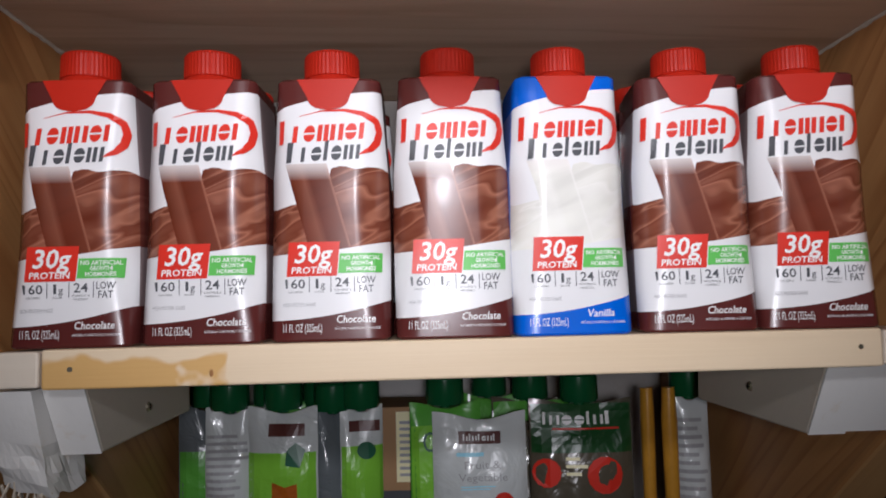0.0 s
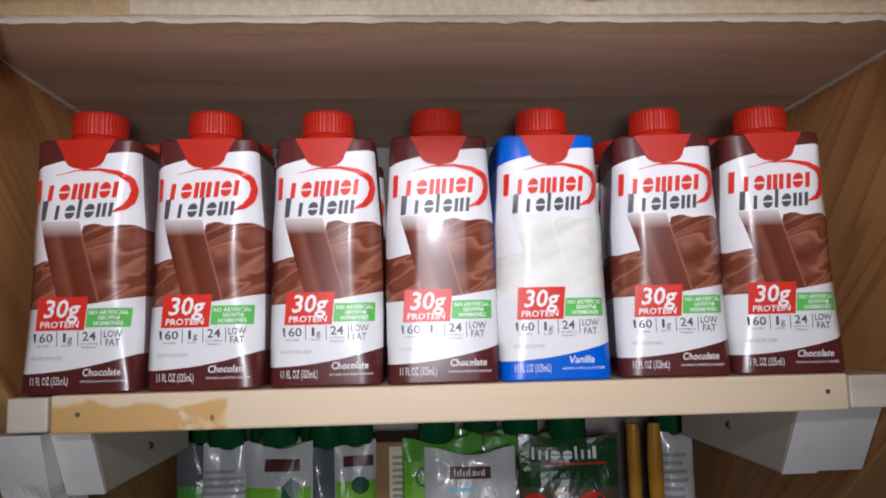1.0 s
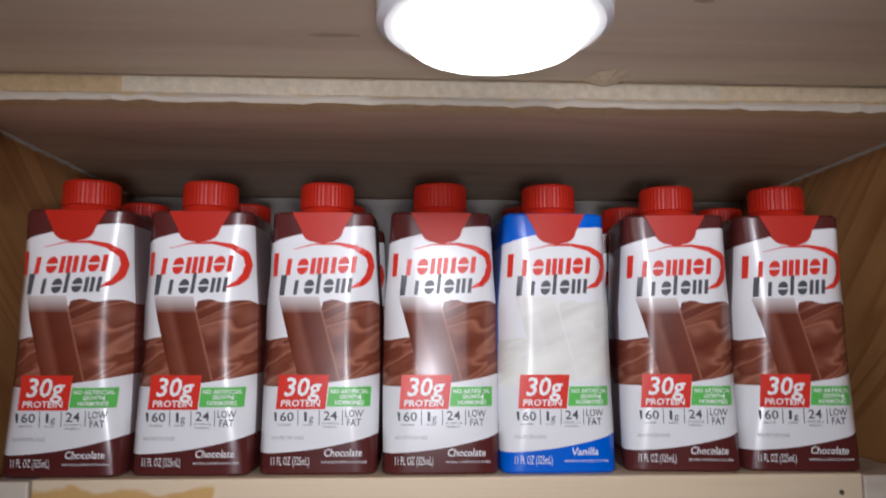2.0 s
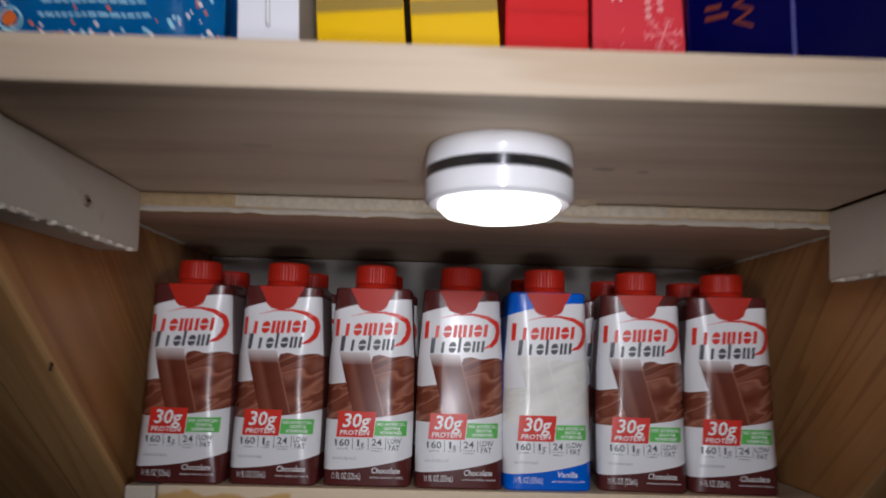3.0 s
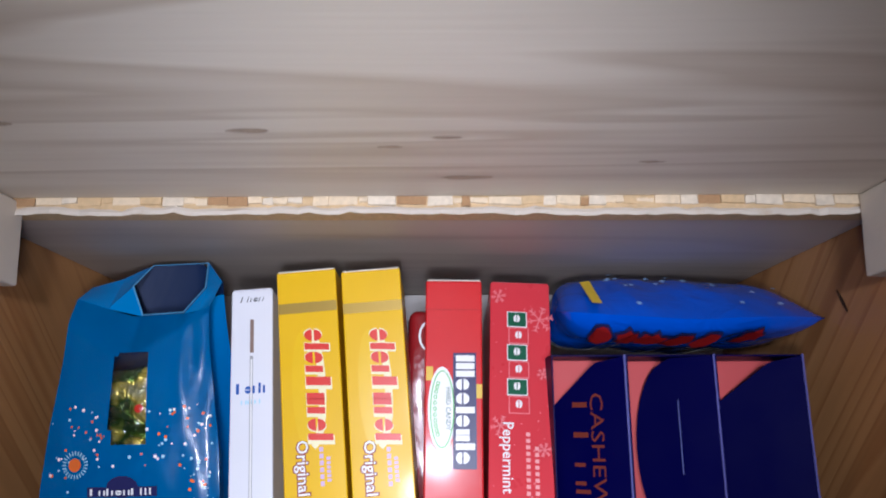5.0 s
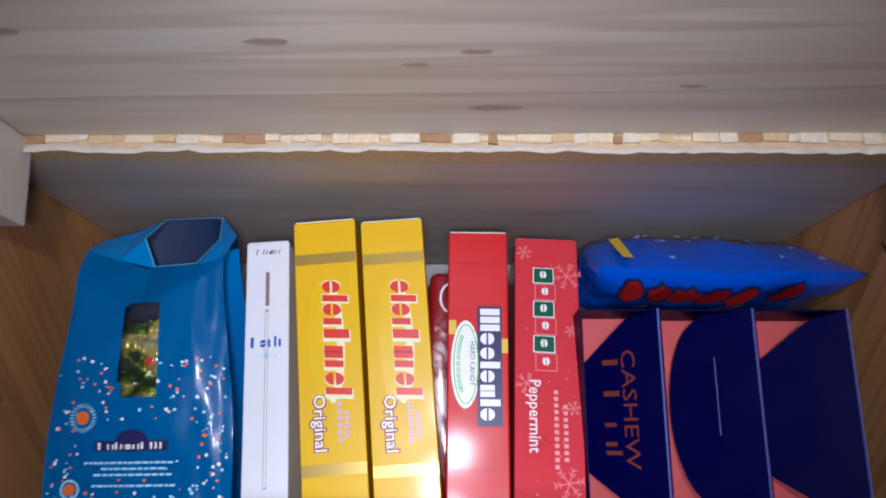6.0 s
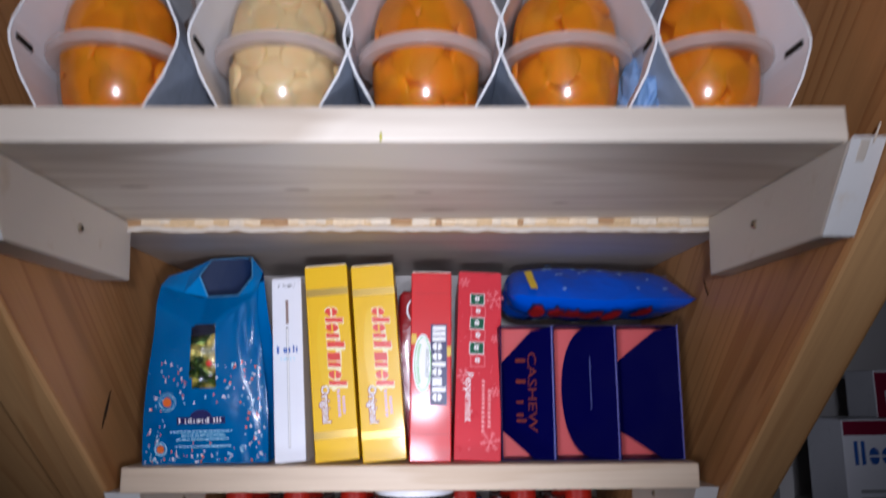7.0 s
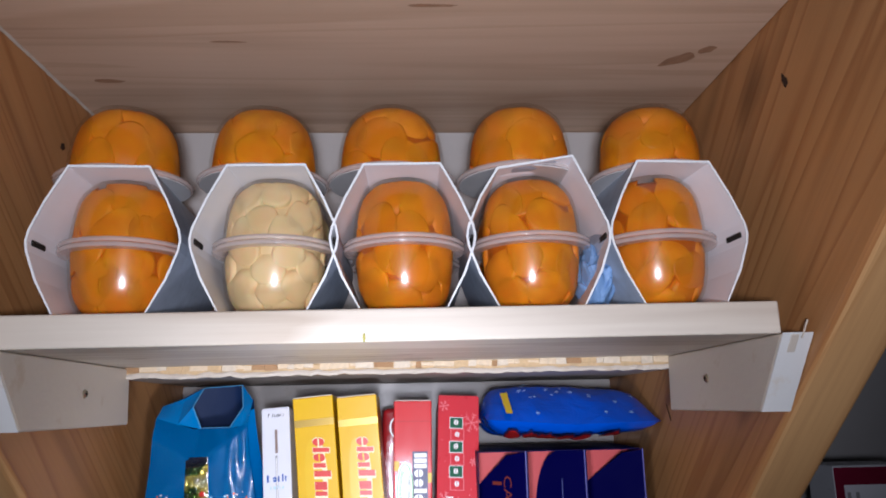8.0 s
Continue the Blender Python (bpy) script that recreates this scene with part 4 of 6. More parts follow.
def roll_box(m):
    it = thing("candy_box", "red hard candy box with white and green oval label", "candy box", m, "candy boxes on the shelf")
    w, h = 0.0335, 0.153
    paper_box(it, w, h, 0.075, RED_BOARD, 0.0010, BOARD_EDGE)
    on, over, top = flat(0), flat(0, 0.0007), flat(0, 0.0010)
    patch = plain("yellow_patch", (0.75, 0.5, 0.05), 0.4)
    Ink().rect(-0.0160, 0.093, -0.0120, 0.101).lay("yellow_patch", on, patch, it)
    Ink().rect(0.0120, 0.083, 0.0164, 0.091).lay("yellow_patch", on, patch, it)
    Ink().disc(-0.0068, 0.077, 0.0080, 0.0240, 26).lay("oval_label", over, WHITE_INK, it)
    Ink().ring(-0.0066, 0.077, 0.0066, 0.0215, 0.0006, n=26).lay("oval_rim", top, GREEN_INK, it)
    Ink().letters("HARD CANDY", -0.0030, 0.0770, 0.0030, 0.0240, 0, 0, -90).lay("printed_word", top, DARK_GREEN_INK, it)
    ink = Ink()
    for k in range(11):
        a = radians(125 + k * 11)
        ink.ring(-0.0066 + 0.0042 * math.cos(a), 0.077 + 0.0175 * math.sin(a), 0.0009, 0.0011, 0.0006, n=6)
    ink.lay("small_print", top, GREEN_INK, it)
    Ink().rect(-0.0004, 0.0440, 0.0130, 0.1090).lay("mark_outline", over, NAVY_INK, it)
    brand(top, WHITE_INK, it, "white word mark as plain shapes on dark blue", "IIIooIonIo", 0.0012, 0.0765, 0.0620, 0.0108, 0.0036, 0, -90)
    line = plain("dark_red_line", (0.42, 0.012, 0.012), 0.4)
    for v in (0.0212, 0.1345):
        Ink().rect(-w / 2 + 0.0005, v, w / 2 - 0.0005, v + 0.0004).lay("fold_line", on, line, it)
    return it


roll_box(box_frame(0.0172, 0.6, 3.5, 0.0335))


def cane_box(m):
    it = thing("candy_cane_box", "tall red peppermint candy box with snowflakes leaning back", "candy box", m, "candy boxes on the shelf")
    w, h = 0.0375, 0.160
    paper_box(it, w, h, 0.070, PINK_RED)
    on, over, top = flat(0), flat(0, 0.0007), flat(0, 0.0010)
    pale = plain("snow_print", (0.80, 0.22, 0.24), 0.4)
    rnd = random.Random(3)
    ink = Ink()
    for cu, cv, r in ((0.0120, 0.135, 0.0085), (-0.0135, 0.150, 0.0045), (0.0135, 0.100, 0.0035), (-0.012, 0.068, 0.006), (0.010, 0.015, 0.008), (0.0135, 0.055, 0.004)):
        for k in range(6):
            a = math.pi * k / 3 + 0.2
            ink.band([(cu, cv), (cu + r * math.cos(a), cv + r * math.sin(a))], 0.0007)
            for s in (0.5, 0.8):
                p = (cu + r * s * math.cos(a), cv + r * s * math.sin(a))
                for d in (-0.8, 0.8):
                    ink.band([p, (p[0] + r * 0.3 * math.cos(a + d), p[1] + r * 0.3 * math.sin(a + d))], 0.0006)
    for k in range(40):
        ink.disc(rnd.uniform(-0.017, 0.017), rnd.uniform(0.004, 0.156), rnd.uniform(0.0002, 0.0006), n=6)
    ink.lay("snowflake_print", on, pale, it, "paler red snowflakes")
    for k in range(6):
        v = 0.1345 - k * 0.0108
        c = -0.0020 + (0.0010 if k % 2 else 0)
        Ink().rect(c - 0.0062, v - 0.0052, c + 0.0062, v + 0.0052).lay("mark_tile", over, WHITE_INK if k % 2 == 0 else pale, it)
        Ink().rect(c - 0.0056, v - 0.0046, c + 0.0056, v + 0.0046).lay("mark_tile", top, DARK_GREEN_INK if k % 2 == 0 else PINK_RED, it)
        brand(flat(0, 0.0013), WHITE_INK, it, "", "o", c - 0.0022, v, 0.0062, 0.0056, 0.0014, 0, -90)
    Ink().letters("Peppermint", -0.0075, 0.0500, 0.0066, 0.0400, 0, 0.01, -90).lay("printed_word", over, WHITE_INK, it)
    ink = Ink()
    for u, a, b, n in ((0.0040, 0.022, 0.066, 12), (0.0090, 0.026, 0.058, 9)):
        for k in range(n):
            s = a + (b - a) * k / n
            ink.rect(u - 0.0012, s, u + 0.0012, s + (b - a) / n * 0.62)
    ink.lay("small_print", over, PINK_INK, it)
    return it


cane_box(box_frame(0.0545, 2.6, 13.0, 0.0375, y=-0.2370))


def roca_box(m, w, style):
    """A coral box lying open at its end; a navy tuck flap is folded in from one side."""
    it = thing("nut_candy_box", "open navy and coral cashew candy box, end flap folded in", "candy box", m, "open navy candy boxes")
    h, d, t = 0.1075, 0.128, 0.0008
    bm = box(-w / 2, -w / 2 + t, 0.001, d, 0, h)
    box(w / 2 - t, w / 2, 0, d, 0, h, bm=bm)
    box(-w / 2, w / 2, 0.004, d, 0, t, bm=bm)
    box(-w / 2, w / 2, 0.004, d, h - t, h, bm=bm)
    box(-w / 2, w / 2, d - t, d, 0, h, bm=bm)
    part("box_shell", bm, NAVY, it)
    part("inner_panel", box(-w / 2 + t, w / 2 - t, w * 0.76, w * 0.76 + 0.0006, t, h - t), CORAL, it, "coral inner panel")
    run = {'words': w - 0.004, 'round': w * 0.80, 'plain': w * 0.84}[style] / math.cos(radians(38))
    if style == "round":
        out = [(0, 0.001), (-run * 0.50, 0.001)] + [(-run * 0.50 - run * 0.46 * math.sin(math.pi * k / 16), h / 2 - (h / 2 - 0.002) * math.cos(math.pi * k / 16)) for k in range(1, 16)] + [(-run * 0.50, h - 0.001), (0, h - 0.001)]
    else:
        c = run * (0.62 if style == "words" else 0.66)
        out = [(0, 0.001), (-run + c, 0.001), (-run, 0.022), (-run, h - 0.030), (-run + c, h - 0.004), (0, h - 0.001)]
    bm = prism(out, 0, 0.0007)
    swing = Matrix.Translation((w / 2 - 0.0008, 0.0, 0)) @ Matrix.Rotation(radians(-38), 4, "Z")
    bm.transform(swing)
    flap = part("tuck_flap", bm, NAVY, it, "dark navy tuck flap")
    Ink().rect(w / 2 - 0.0010, 0.001, w / 2 + 0.0001, h).lay("worn_edge", flat(-0.0002), plain("worn_navy", (0.10, 0.10, 0.32), 0.4), it, "edge worn pale")
    lay = lambda u, v: tuple(swing @ Vector((u, -0.0005, v)))
    if style == "words":
        Ink().letters("CASHEW", -0.0185, 0.0540, 0.0085, 0.0640, 0, 0, -90).lay("printed_word", lay, DULL_ORANGE, flap)
        brand(lay, DULL_ORANGE, flap, "orange word mark as plain shapes", "OOnI", -0.0340, 0.0520, 0.0580, 0.0095, 0.0022, 0, -90)
    if style == "round":
        Ink().rect(-0.0225, 0.040, -0.0219, 0.082).lay("cut_slit", lay, plain("slit", (0.12, 0.14, 0.35), 0.3), flap)
        Ink().letters("CASHEW", -w / 2 + 0.0065, 0.0500, 0.0046, 0.0330, 0, 0, -90).lay("printed_word", flat(w * 0.76), RED_INK, it)
    return it


for x0, x1, style in ((0.0745, 0.1170, "words"), (0.1178, 0.1688, "round"), (0.1696, 0.2205, "plain")):
    roca_box(pose((x0 + x1) / 2, -0.2370, TOPS[2] + 0.0003), x1 - x0, style)


def snack_bag(m):
    """A blue pillow bag lying flat, crimped ends, with a red mark hanging down its front edge."""
    it = thing("snack_bag", "shiny blue snack bag with snowflakes lying on the navy boxes", "snack bag", m)
    blue = film("blue_film", (0.004, 0.085, 0.60), 0.24, 0.6, 45)
    bm = bmesh.new()
    nx, ny, L, W, H = 60, 26, 0.1590, 0.104, 0.052

    def skin(a, b, s):
        """A point of the bag: a along it and b across it, both from -1 to 1; s is 1 on the upper film and -1 below. The front edge is a low, sharp fold."""
        ends = max(0.0, 1 - abs(a) ** 16) ** 0.8 * (1 - 0.34 * max(0.0, a) ** 1.4 - 0.12 * max(0.0, -a) ** 2)
        across = max(0.0, 1 - abs(b) ** 1.25) ** 0.88 if s > 0 else max(0.0, 1 - abs(b) ** 2.2) ** 0.6
        x = a * L / 2
        y = b * W / 2 * (1 - 0.10 * abs(a) ** 3) - 0.004 * math.sin(a * 2.4)
        z = s * H / 2 * ends * across * (1.05 if s > 0 else 0.80) - 0.015 * max(0.0, -b) ** 1.5 * (1 - 0.30 * abs(a))
        q = Vector((x, y, z))
        if abs(a) < 1 and abs(b) < 1:
            crease = (1 - abs(a) ** 6) * (1 - abs(b) ** 6)
            q += noise.noise_vector(Vector((x * 42, y * 26, s * 3.0))) * 0.0030 * crease
            q.z += 0.0016 * crease * abs(noise.noise(Vector((x * 75 + y * 50, y * 30, 5.0 + s))))
        return q

    grid = {}
    for s in (1, -1):
        for i in range(nx + 1):
            for j in range(ny + 1):
                grid[s, i, j] = grid[1, i, j] if s < 0 and (i in (0, nx) or j in (0, ny)) else bm.verts.new(skin(i / nx * 2 - 1, j / ny * 2 - 1, s))
    for s in (1, -1):
        for i in range(nx):
            for j in range(ny):
                q = [grid[s, i, j], grid[s, i + 1, j], grid[s, i + 1, j + 1], grid[s, i, j + 1]]
                bm.faces.new(q if s > 0 else q[::-1])
    part("bag_film", bm, blue, it, smooth=True)

    def face(u, v, lift=0.0012):
        """The bag's front: v above 0 runs up the upper film from the fold, v below 0 runs down and back under it."""
        s = 1 if v >= 0 else -1
        c = skin(max(-0.999, min(0.999, 2 * u / L)), max(-0.999, min(0.9, -1 + abs(v) / 0.030)), s)
        return (c.x, c.y - lift, c.z + s * lift)

    mark_red = plain("mark_red", (0.32, 0.012, 0.012), 0.3)
    for k, (u, v, ru, rv) in enumerate(((-0.060, -0.0185, 0.0070, 0.0070), (-0.044, -0.0195, 0.0075, 0.0070), (-0.030, -0.0200, 0.0085, 0.0072), (-0.014, -0.0205, 0.0085, 0.0072), (0.003, -0.0205, 0.0085, 0.0070), (0.030, -0.0200, 0.0095, 0.0070))):
        wob = [1 + 0.16 * math.sin(3.1 * q + 2.3 * k) + 0.14 * math.sin(5.3 * q + k) for q in range(14)]
        ang = [2 * math.pi * q / 14 for q in range(14)]
        for name, ink_mat, grow, lift in (("mark_outline", NAVY_INK, 1.22, 0.0026), ("brand_mark", mark_red, 1.0, 0.0032)):
            Ink().poly([(u + 0.004 + grow * ru * 0.90 * w * math.cos(a) + 0.2 * rv * math.sin(a), min(-0.0012, v + 0.0105 + grow * rv * 0.85 * w * math.sin(a))) for a, w in zip(ang, wob)]).lay(name, lambda u, v: face(u, v, lift), ink_mat, it, "dark red mark as a plain irregular shape" if grow == 1.0 else "")
    Ink().rect(-0.062, 0.002, -0.056, 0.017, -0.15, 3).lay("yellow_tab", lambda u, v: face(u, v, 0.0030), plain("tab_yellow", (0.75, 0.52, 0.03), 0.35), it, "yellow corner tab")
    rnd = random.Random(12)
    flake_ink = plain("flake_ink", (0.30, 0.52, 0.80), 0.4)
    for k in range(18):
        cu, cv, r = rnd.uniform(-0.050, 0.062), rnd.uniform(0.002, 0.024), rnd.uniform(0.0013, 0.0026)
        mid = Vector(face(cu, cv, 0.0030))
        eu = (Vector(face(cu + 0.001, cv, 0.0030)) - mid).normalized()
        ev = (Vector(face(cu, cv + 0.001, 0.0030)) - mid).normalized()
        ink = Ink()
        for q in range(3):
            a = math.pi * q / 3 + k
            ink.band([(-r * math.cos(a), -r * math.sin(a)), (r * math.cos(a), r * math.sin(a))], 0.0007)
        ink.lay("snowflake", lambda u, v: tuple(mid + eu * u + ev * v), flake_ink, it)
    return it


snack_bag(Matrix.Translation((0.1630, -0.176, TOPS[2] + 0.1375)) @ Matrix.Rotation(radians(1.5), 4, "Y") @ Matrix.Rotation(radians(-7), 4, "X") @ Matrix.Rotation(radians(2), 4, "Z"))


def red_tin(m):
    """A red-brown wrapped candy seen in the gap behind the boxes."""
    it = thing("red_candy_bag", "dark red candy bag standing behind the boxes", "candy bag", m)
    bm = box(-0.016, 0.016, 0, 0.05, 0, 0.146, 0.006, 3)
    bmesh.ops.subdivide_edges(bm, edges=bm.edges[:], cuts=2, use_grid_fill=True)
    part("bag_film", rough_up(bm, 0.003, 60), film("dark_red_film", (0.30, 0.012, 0.015), 0.25, 0.6), it, smooth=True)
    Ink().ring(0.0, 0.128, 0.007, 0.010, 0.0015).lay("mark", flat(-0.002), WHITE_INK, it)
    return it


red_tin(pose(0.004, -0.155, TOPS[2] + 0.0003))


def gift_bag(m):
    """A blue gusseted bag with a slit window, its mouth open and pinched at the top."""
    it = thing("chocolate_gift_bag", "bright blue chocolate bag with coloured dots and a slit window", "candy bag", m)
    blue = film("bright_blue_film", (0.003, 0.21, 0.56), 0.27, 0.35, 22)
    H = 0.160

    def wide(v):
        t = v / H
        return 0.0490 - 0.0085 * t + 0.002 * math.sin(t * 6)

    def front(u, v, lift=0.0):
        """Front panel: bulges low down, and folds back in two facets near the mouth."""
        t = v / H
        w = wide(v)
        a = max(-1.0, min(1.0, u / w))
        y = -0.007 * math.sin(math.pi * min(1, t * 1.05)) * (1 - a * a)
        # two creases run from the upper corners down to the slit; above them the film is pushed in
        y += 0.50 * max(0.0, v - 0.104 - 0.026 * abs(a + 0.1))
        y += 0.0008 * noise.noise(Vector((u * 60, v * 45, 0))) + 0.0016 * noise.noise(Vector((u * 130 + 7, v * 22, 2))) * (0.2 + 0.8 * (a > 0.5))
        return (u - 0.004 * t, y - lift, v)

    def crest(a):
        """Height of the front's upper edge, where the bag folds back to its mouth."""
        return 0.1425 - 0.0105 * min(1.0, (a + 1) / 0.8) + 0.0040 * max(0.0, (a - 0.75) / 0.25)

    nu, nv = 40, 52
    slit = lambda u, v: -0.0105 < u < 0.0085 - 0.0 and 0.058 < v < 0.108
    bm = bmesh.new()
    g = {}
    for j in range(nv + 1):
        for i in range(nu + 1):
            a = i / nu * 2 - 1
            v = crest(a) * j / nv
            g[i, j] = bm.verts.new(front(wide(v) * a, v))
    for j in range(nv):
        for i in range(nu):
            a = (i + 0.5) / nu * 2 - 1
            v = crest(a) * (j + 0.5) / nv
            u = wide(v) * a
            if not slit(u, v):
                bm.faces.new((g[i, j], g[i + 1, j], g[i + 1, j + 1], g[i, j + 1]))
    bmesh.ops.solidify(bm, geom=bm.faces[:], thickness=-0.0004)
    part("front_panel", bm, blue, it, smooth=True)
    # shoulder: folds back from the front's upper edge, shut on one side, round a six-sided mouth on the other
    D, HB = 0.062, 0.168
    at = lambda a, v, y: Vector((wide(v) * a - 0.004 * v / H, y, v))
    lip = lambda a: Vector(front(wide(crest(a)) * a, crest(a)))
    peak = [at(-1.0, 0.1530, 0.026), at(-0.55, 0.1590, 0.030), at(-0.15, HB, 0.034), at(0.30, HB + 0.0015, 0.036), at(0.72, HB + 0.0015, 0.036), at(0.98, 0.1560, 0.030)]
    mouth = [lip(-0.06), lip(0.62), at(0.86, 0.1490, 0.014), peak[4], peak[2], at(-0.28, 0.1510, 0.016)]
    for side in (([lip(-1.0), lip(-0.55), peak[1], peak[0]], [lip(-0.55), mouth[0], mouth[5]], [lip(-0.55), mouth[5], peak[2], peak[1]]), ([mouth[1], lip(0.85), mouth[2]], [lip(0.85), lip(1.0), peak[5], mouth[2]], [mouth[2], peak[5], peak[4]])):
        bm = bmesh.new()
        for poly in side:
            bm.faces.new([bm.verts.new(q) for q in poly])
        bmesh.ops.remove_doubles(bm, verts=bm.verts[:], dist=0.00005)
        bmesh.ops.subdivide_edges(bm, edges=bm.edges[:], cuts=4, use_grid_fill=True)
        for v in bm.verts:
            v.co.y += 0.0008 * noise.noise(v.co * 80)
        bmesh.ops.recalc_face_normals(bm, faces=bm.faces[:])
        bmesh.ops.solidify(bm, geom=bm.faces[:], thickness=0.0004)
        part("shoulder", bm, blue, it, "folded top of the bag")
    bm = bmesh.new()
    rim = [q.lerp(r, k / 4) for q, r in zip(mouth, mouth[1:] + mouth[:1]) for k in range(4)]
    outer = [bm.verts.new(q + Vector((0, -0.0006, 0.0003))) for q in rim]
    inner = [bm.verts.new(q.lerp(sum(mouth, Vector()) / 6, 0.045) + Vector((0, -0.0006, 0.0003))) for q in rim]
    for i in range(24):
        j = (i + 1) % 24
        bm.faces.new((outer[i], outer[j], inner[j], inner[i]))
    part("mouth_rim", bm, film("pale_rim_film", (0.10, 0.34, 0.60), 0.2, 0.3, 60), it, "pale edge of the open mouth")
    # gusset sides, back panel
    bm = bmesh.new()
    for s in (-1, 1):
        col = []
        for j in range(13):
            v = crest(s) * j / 12
            w = wide(v)
            y0 = front(s * w, v)[1]
            back = D - (D - 0.030) * max(0.0, j / 12 - 0.45) / 0.55
            col.append([bm.verts.new((s * (w - 0.011 * (1 - abs(2 * q / 6 - 1)) * (0.35 + 0.65 * j / 12) * (0.3 if s < 0 else 1)) - 0.004 * v / H, y0 + (back - y0) * q / 6, v + 0.012 * q / 6 * (j / 12) ** 3)) for q in range(7)])
        for a, b in zip(col, col[1:]):
            for i in range(6):
                bm.faces.new((a[i], a[i + 1], b[i + 1], b[i]))
    part("gusset", bm, blue, it, smooth=True)
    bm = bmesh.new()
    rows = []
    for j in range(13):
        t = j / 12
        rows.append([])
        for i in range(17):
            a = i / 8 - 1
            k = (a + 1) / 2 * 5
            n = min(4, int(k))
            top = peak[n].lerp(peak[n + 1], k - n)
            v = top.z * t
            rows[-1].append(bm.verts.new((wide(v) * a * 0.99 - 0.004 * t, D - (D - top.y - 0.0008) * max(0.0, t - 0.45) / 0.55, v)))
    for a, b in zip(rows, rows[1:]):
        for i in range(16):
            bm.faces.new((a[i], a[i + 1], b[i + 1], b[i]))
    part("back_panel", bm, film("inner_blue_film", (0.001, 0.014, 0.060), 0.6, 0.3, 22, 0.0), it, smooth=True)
    part("bag_base", box(-0.0485, 0.0485, 0.002, D, 0, 0.0008), blue, it)
    # what fills the bag, seen through the slit: foil-wrapped squares
    foil = Nodes("foil_print")
    c = foil.coords()
    hue = foil.ramp(foil.noise(38, c, 2, 0.5, 0.5), (0.30, (0.01, 0.02, 0.02)), (0.44, (0.06, 0.12, 0.01)), (0.52, (0.75, 0.60, 0.10)), (0.60, (0.55, 0.55, 0.30)), (0.72, (0.02, 0.06, 0.02)))
    wraps = foil.done(hue, 0.18, foil.noise(70, c, 3, 0.6, 1.0), 1.0, 0.006, 0.5, Metallic=0.6)
    rnd = random.Random(8)
    for zc, ang in ((0.052, 8), (0.066, -14), (0.080, 18), (0.093, -6)):
        bm = box(-0.020, 0.020, 0.0, 0.010, -0.010, 0.010, 0.003, 2)
        bmesh.ops.subdivide_edges(bm, edges=bm.edges[:], cuts=2, use_grid_fill=True)
        rough_up(bm, 0.0025, 120, zc * 100)
        bm.transform(Matrix.Translation((-0.001, 0.005 + rnd.random() * 0.003, zc)) @ Matrix.Rotation(radians(ang), 4, "Y"))
        part("wrapped_square", bm, wraps, it, "green and gold foil-wrapped square", True)
    bm = lathe([(0.0001, 0), (0.0024, 0), (0.0024, 0.0008), (0.0001, 0.0012)], 12)
    bm.transform(Matrix.Translation((-0.001, 0.0042, 0.078)) @ Matrix.Rotation(radians(90), 4, "X"))
    part("red_dot", bm, RED_INK, it)
    shine = Nodes("slit_film")
    glass = shine.node("ShaderNodeBsdfGlossy", Roughness=0.12)
    clear = shine.t.nodes.new("ShaderNodeBsdfTransparent")
    mixer = shine.t.nodes.new("ShaderNodeMixShader")
    mixer.inputs[0].default_value = 0.10
    bump = shine.node("ShaderNodeBump", Strength=0.8, Distance=0.004)
    shine.t.links.new(shine.noise(90, shine.coords(), 3), bump.inputs["Height"])
    shine.t.links.new(bump.outputs[0], glass.inputs["Normal"])
    for a, b in ((clear.outputs[0], mixer.inputs[1]), (glass.outputs[0], mixer.inputs[2]), (mixer.outputs[0], shine.t.nodes["Material Output"].inputs["Surface"])):
        shine.t.links.new(a, b)
    ink = Ink()
    for k in range(10):
        v0, v1 = 0.0572 + 0.0052 * k, 0.0572 + 0.0052 * (k + 1)
        ink.quad((-0.011, v0), (0.0090, v0), (0.0090, v1), (-0.011, v1), 4)
    ink.lay("slit_window", lambda u, v: front(u, v, -0.0008), shine.mat, it, "clear crinkled window")
    # print: dots, suns, mark, lines
    on = lambda u, v: front(u, v, 0.0006)
    over = lambda u, v: front(u, v, 0.0010)
    sets = {"white": Ink(), "orange": Ink(), "pale": Ink()}
    for k in range(300):
        v = 0.078 * rnd.random() ** 1.4 + 0.002
        u = rnd.uniform(-1, 1) * (wide(v) - 0.002)
        if -0.012 < u < 0.010 and 0.056 < v < 0.110 or abs(u + 0.001) < 0.030 and 0.012 < v < 0.046 and rnd.random() < 0.93:
            continue
        sets[rnd.choice(["white", "orange", "pale"])].disc(u, v, rnd.uniform(0.0004, 0.0010), n=8)
    sets["white"].lay("white_dots", on, WHITE_INK, it)
    sets["orange"].lay("orange_dots", on, ORANGE_INK, it)
    sets["pale"].lay("pale_dots", on, PALE_BLUE_INK, it)
    sun = Ink()
    for k in range(24):
        a = 2 * math.pi * k / 24
        sun.band([(-0.0290 + 0.0052 * math.cos(a), 0.0480 + 0.0052 * math.sin(a)), (-0.0290 + 0.0074 * math.cos(a), 0.0480 + 0.0074 * math.sin(a))], 0.0006)
    sun.lay("sun_rays", on, PALE_BLUE_INK, it)
    Ink().disc(-0.0290, 0.0480, 0.0036).lay("sun_disc", over, ORANGE_INK, it)
    Ink().disc(-0.0345, 0.0120, 0.0030).lay("sun_disc", over, ORANGE_INK, it)
    Ink().ring(-0.0345, 0.0120, 0.0046, 0.0046, 0.0010).lay("sun_ring", on, PALE_BLUE_INK, it)
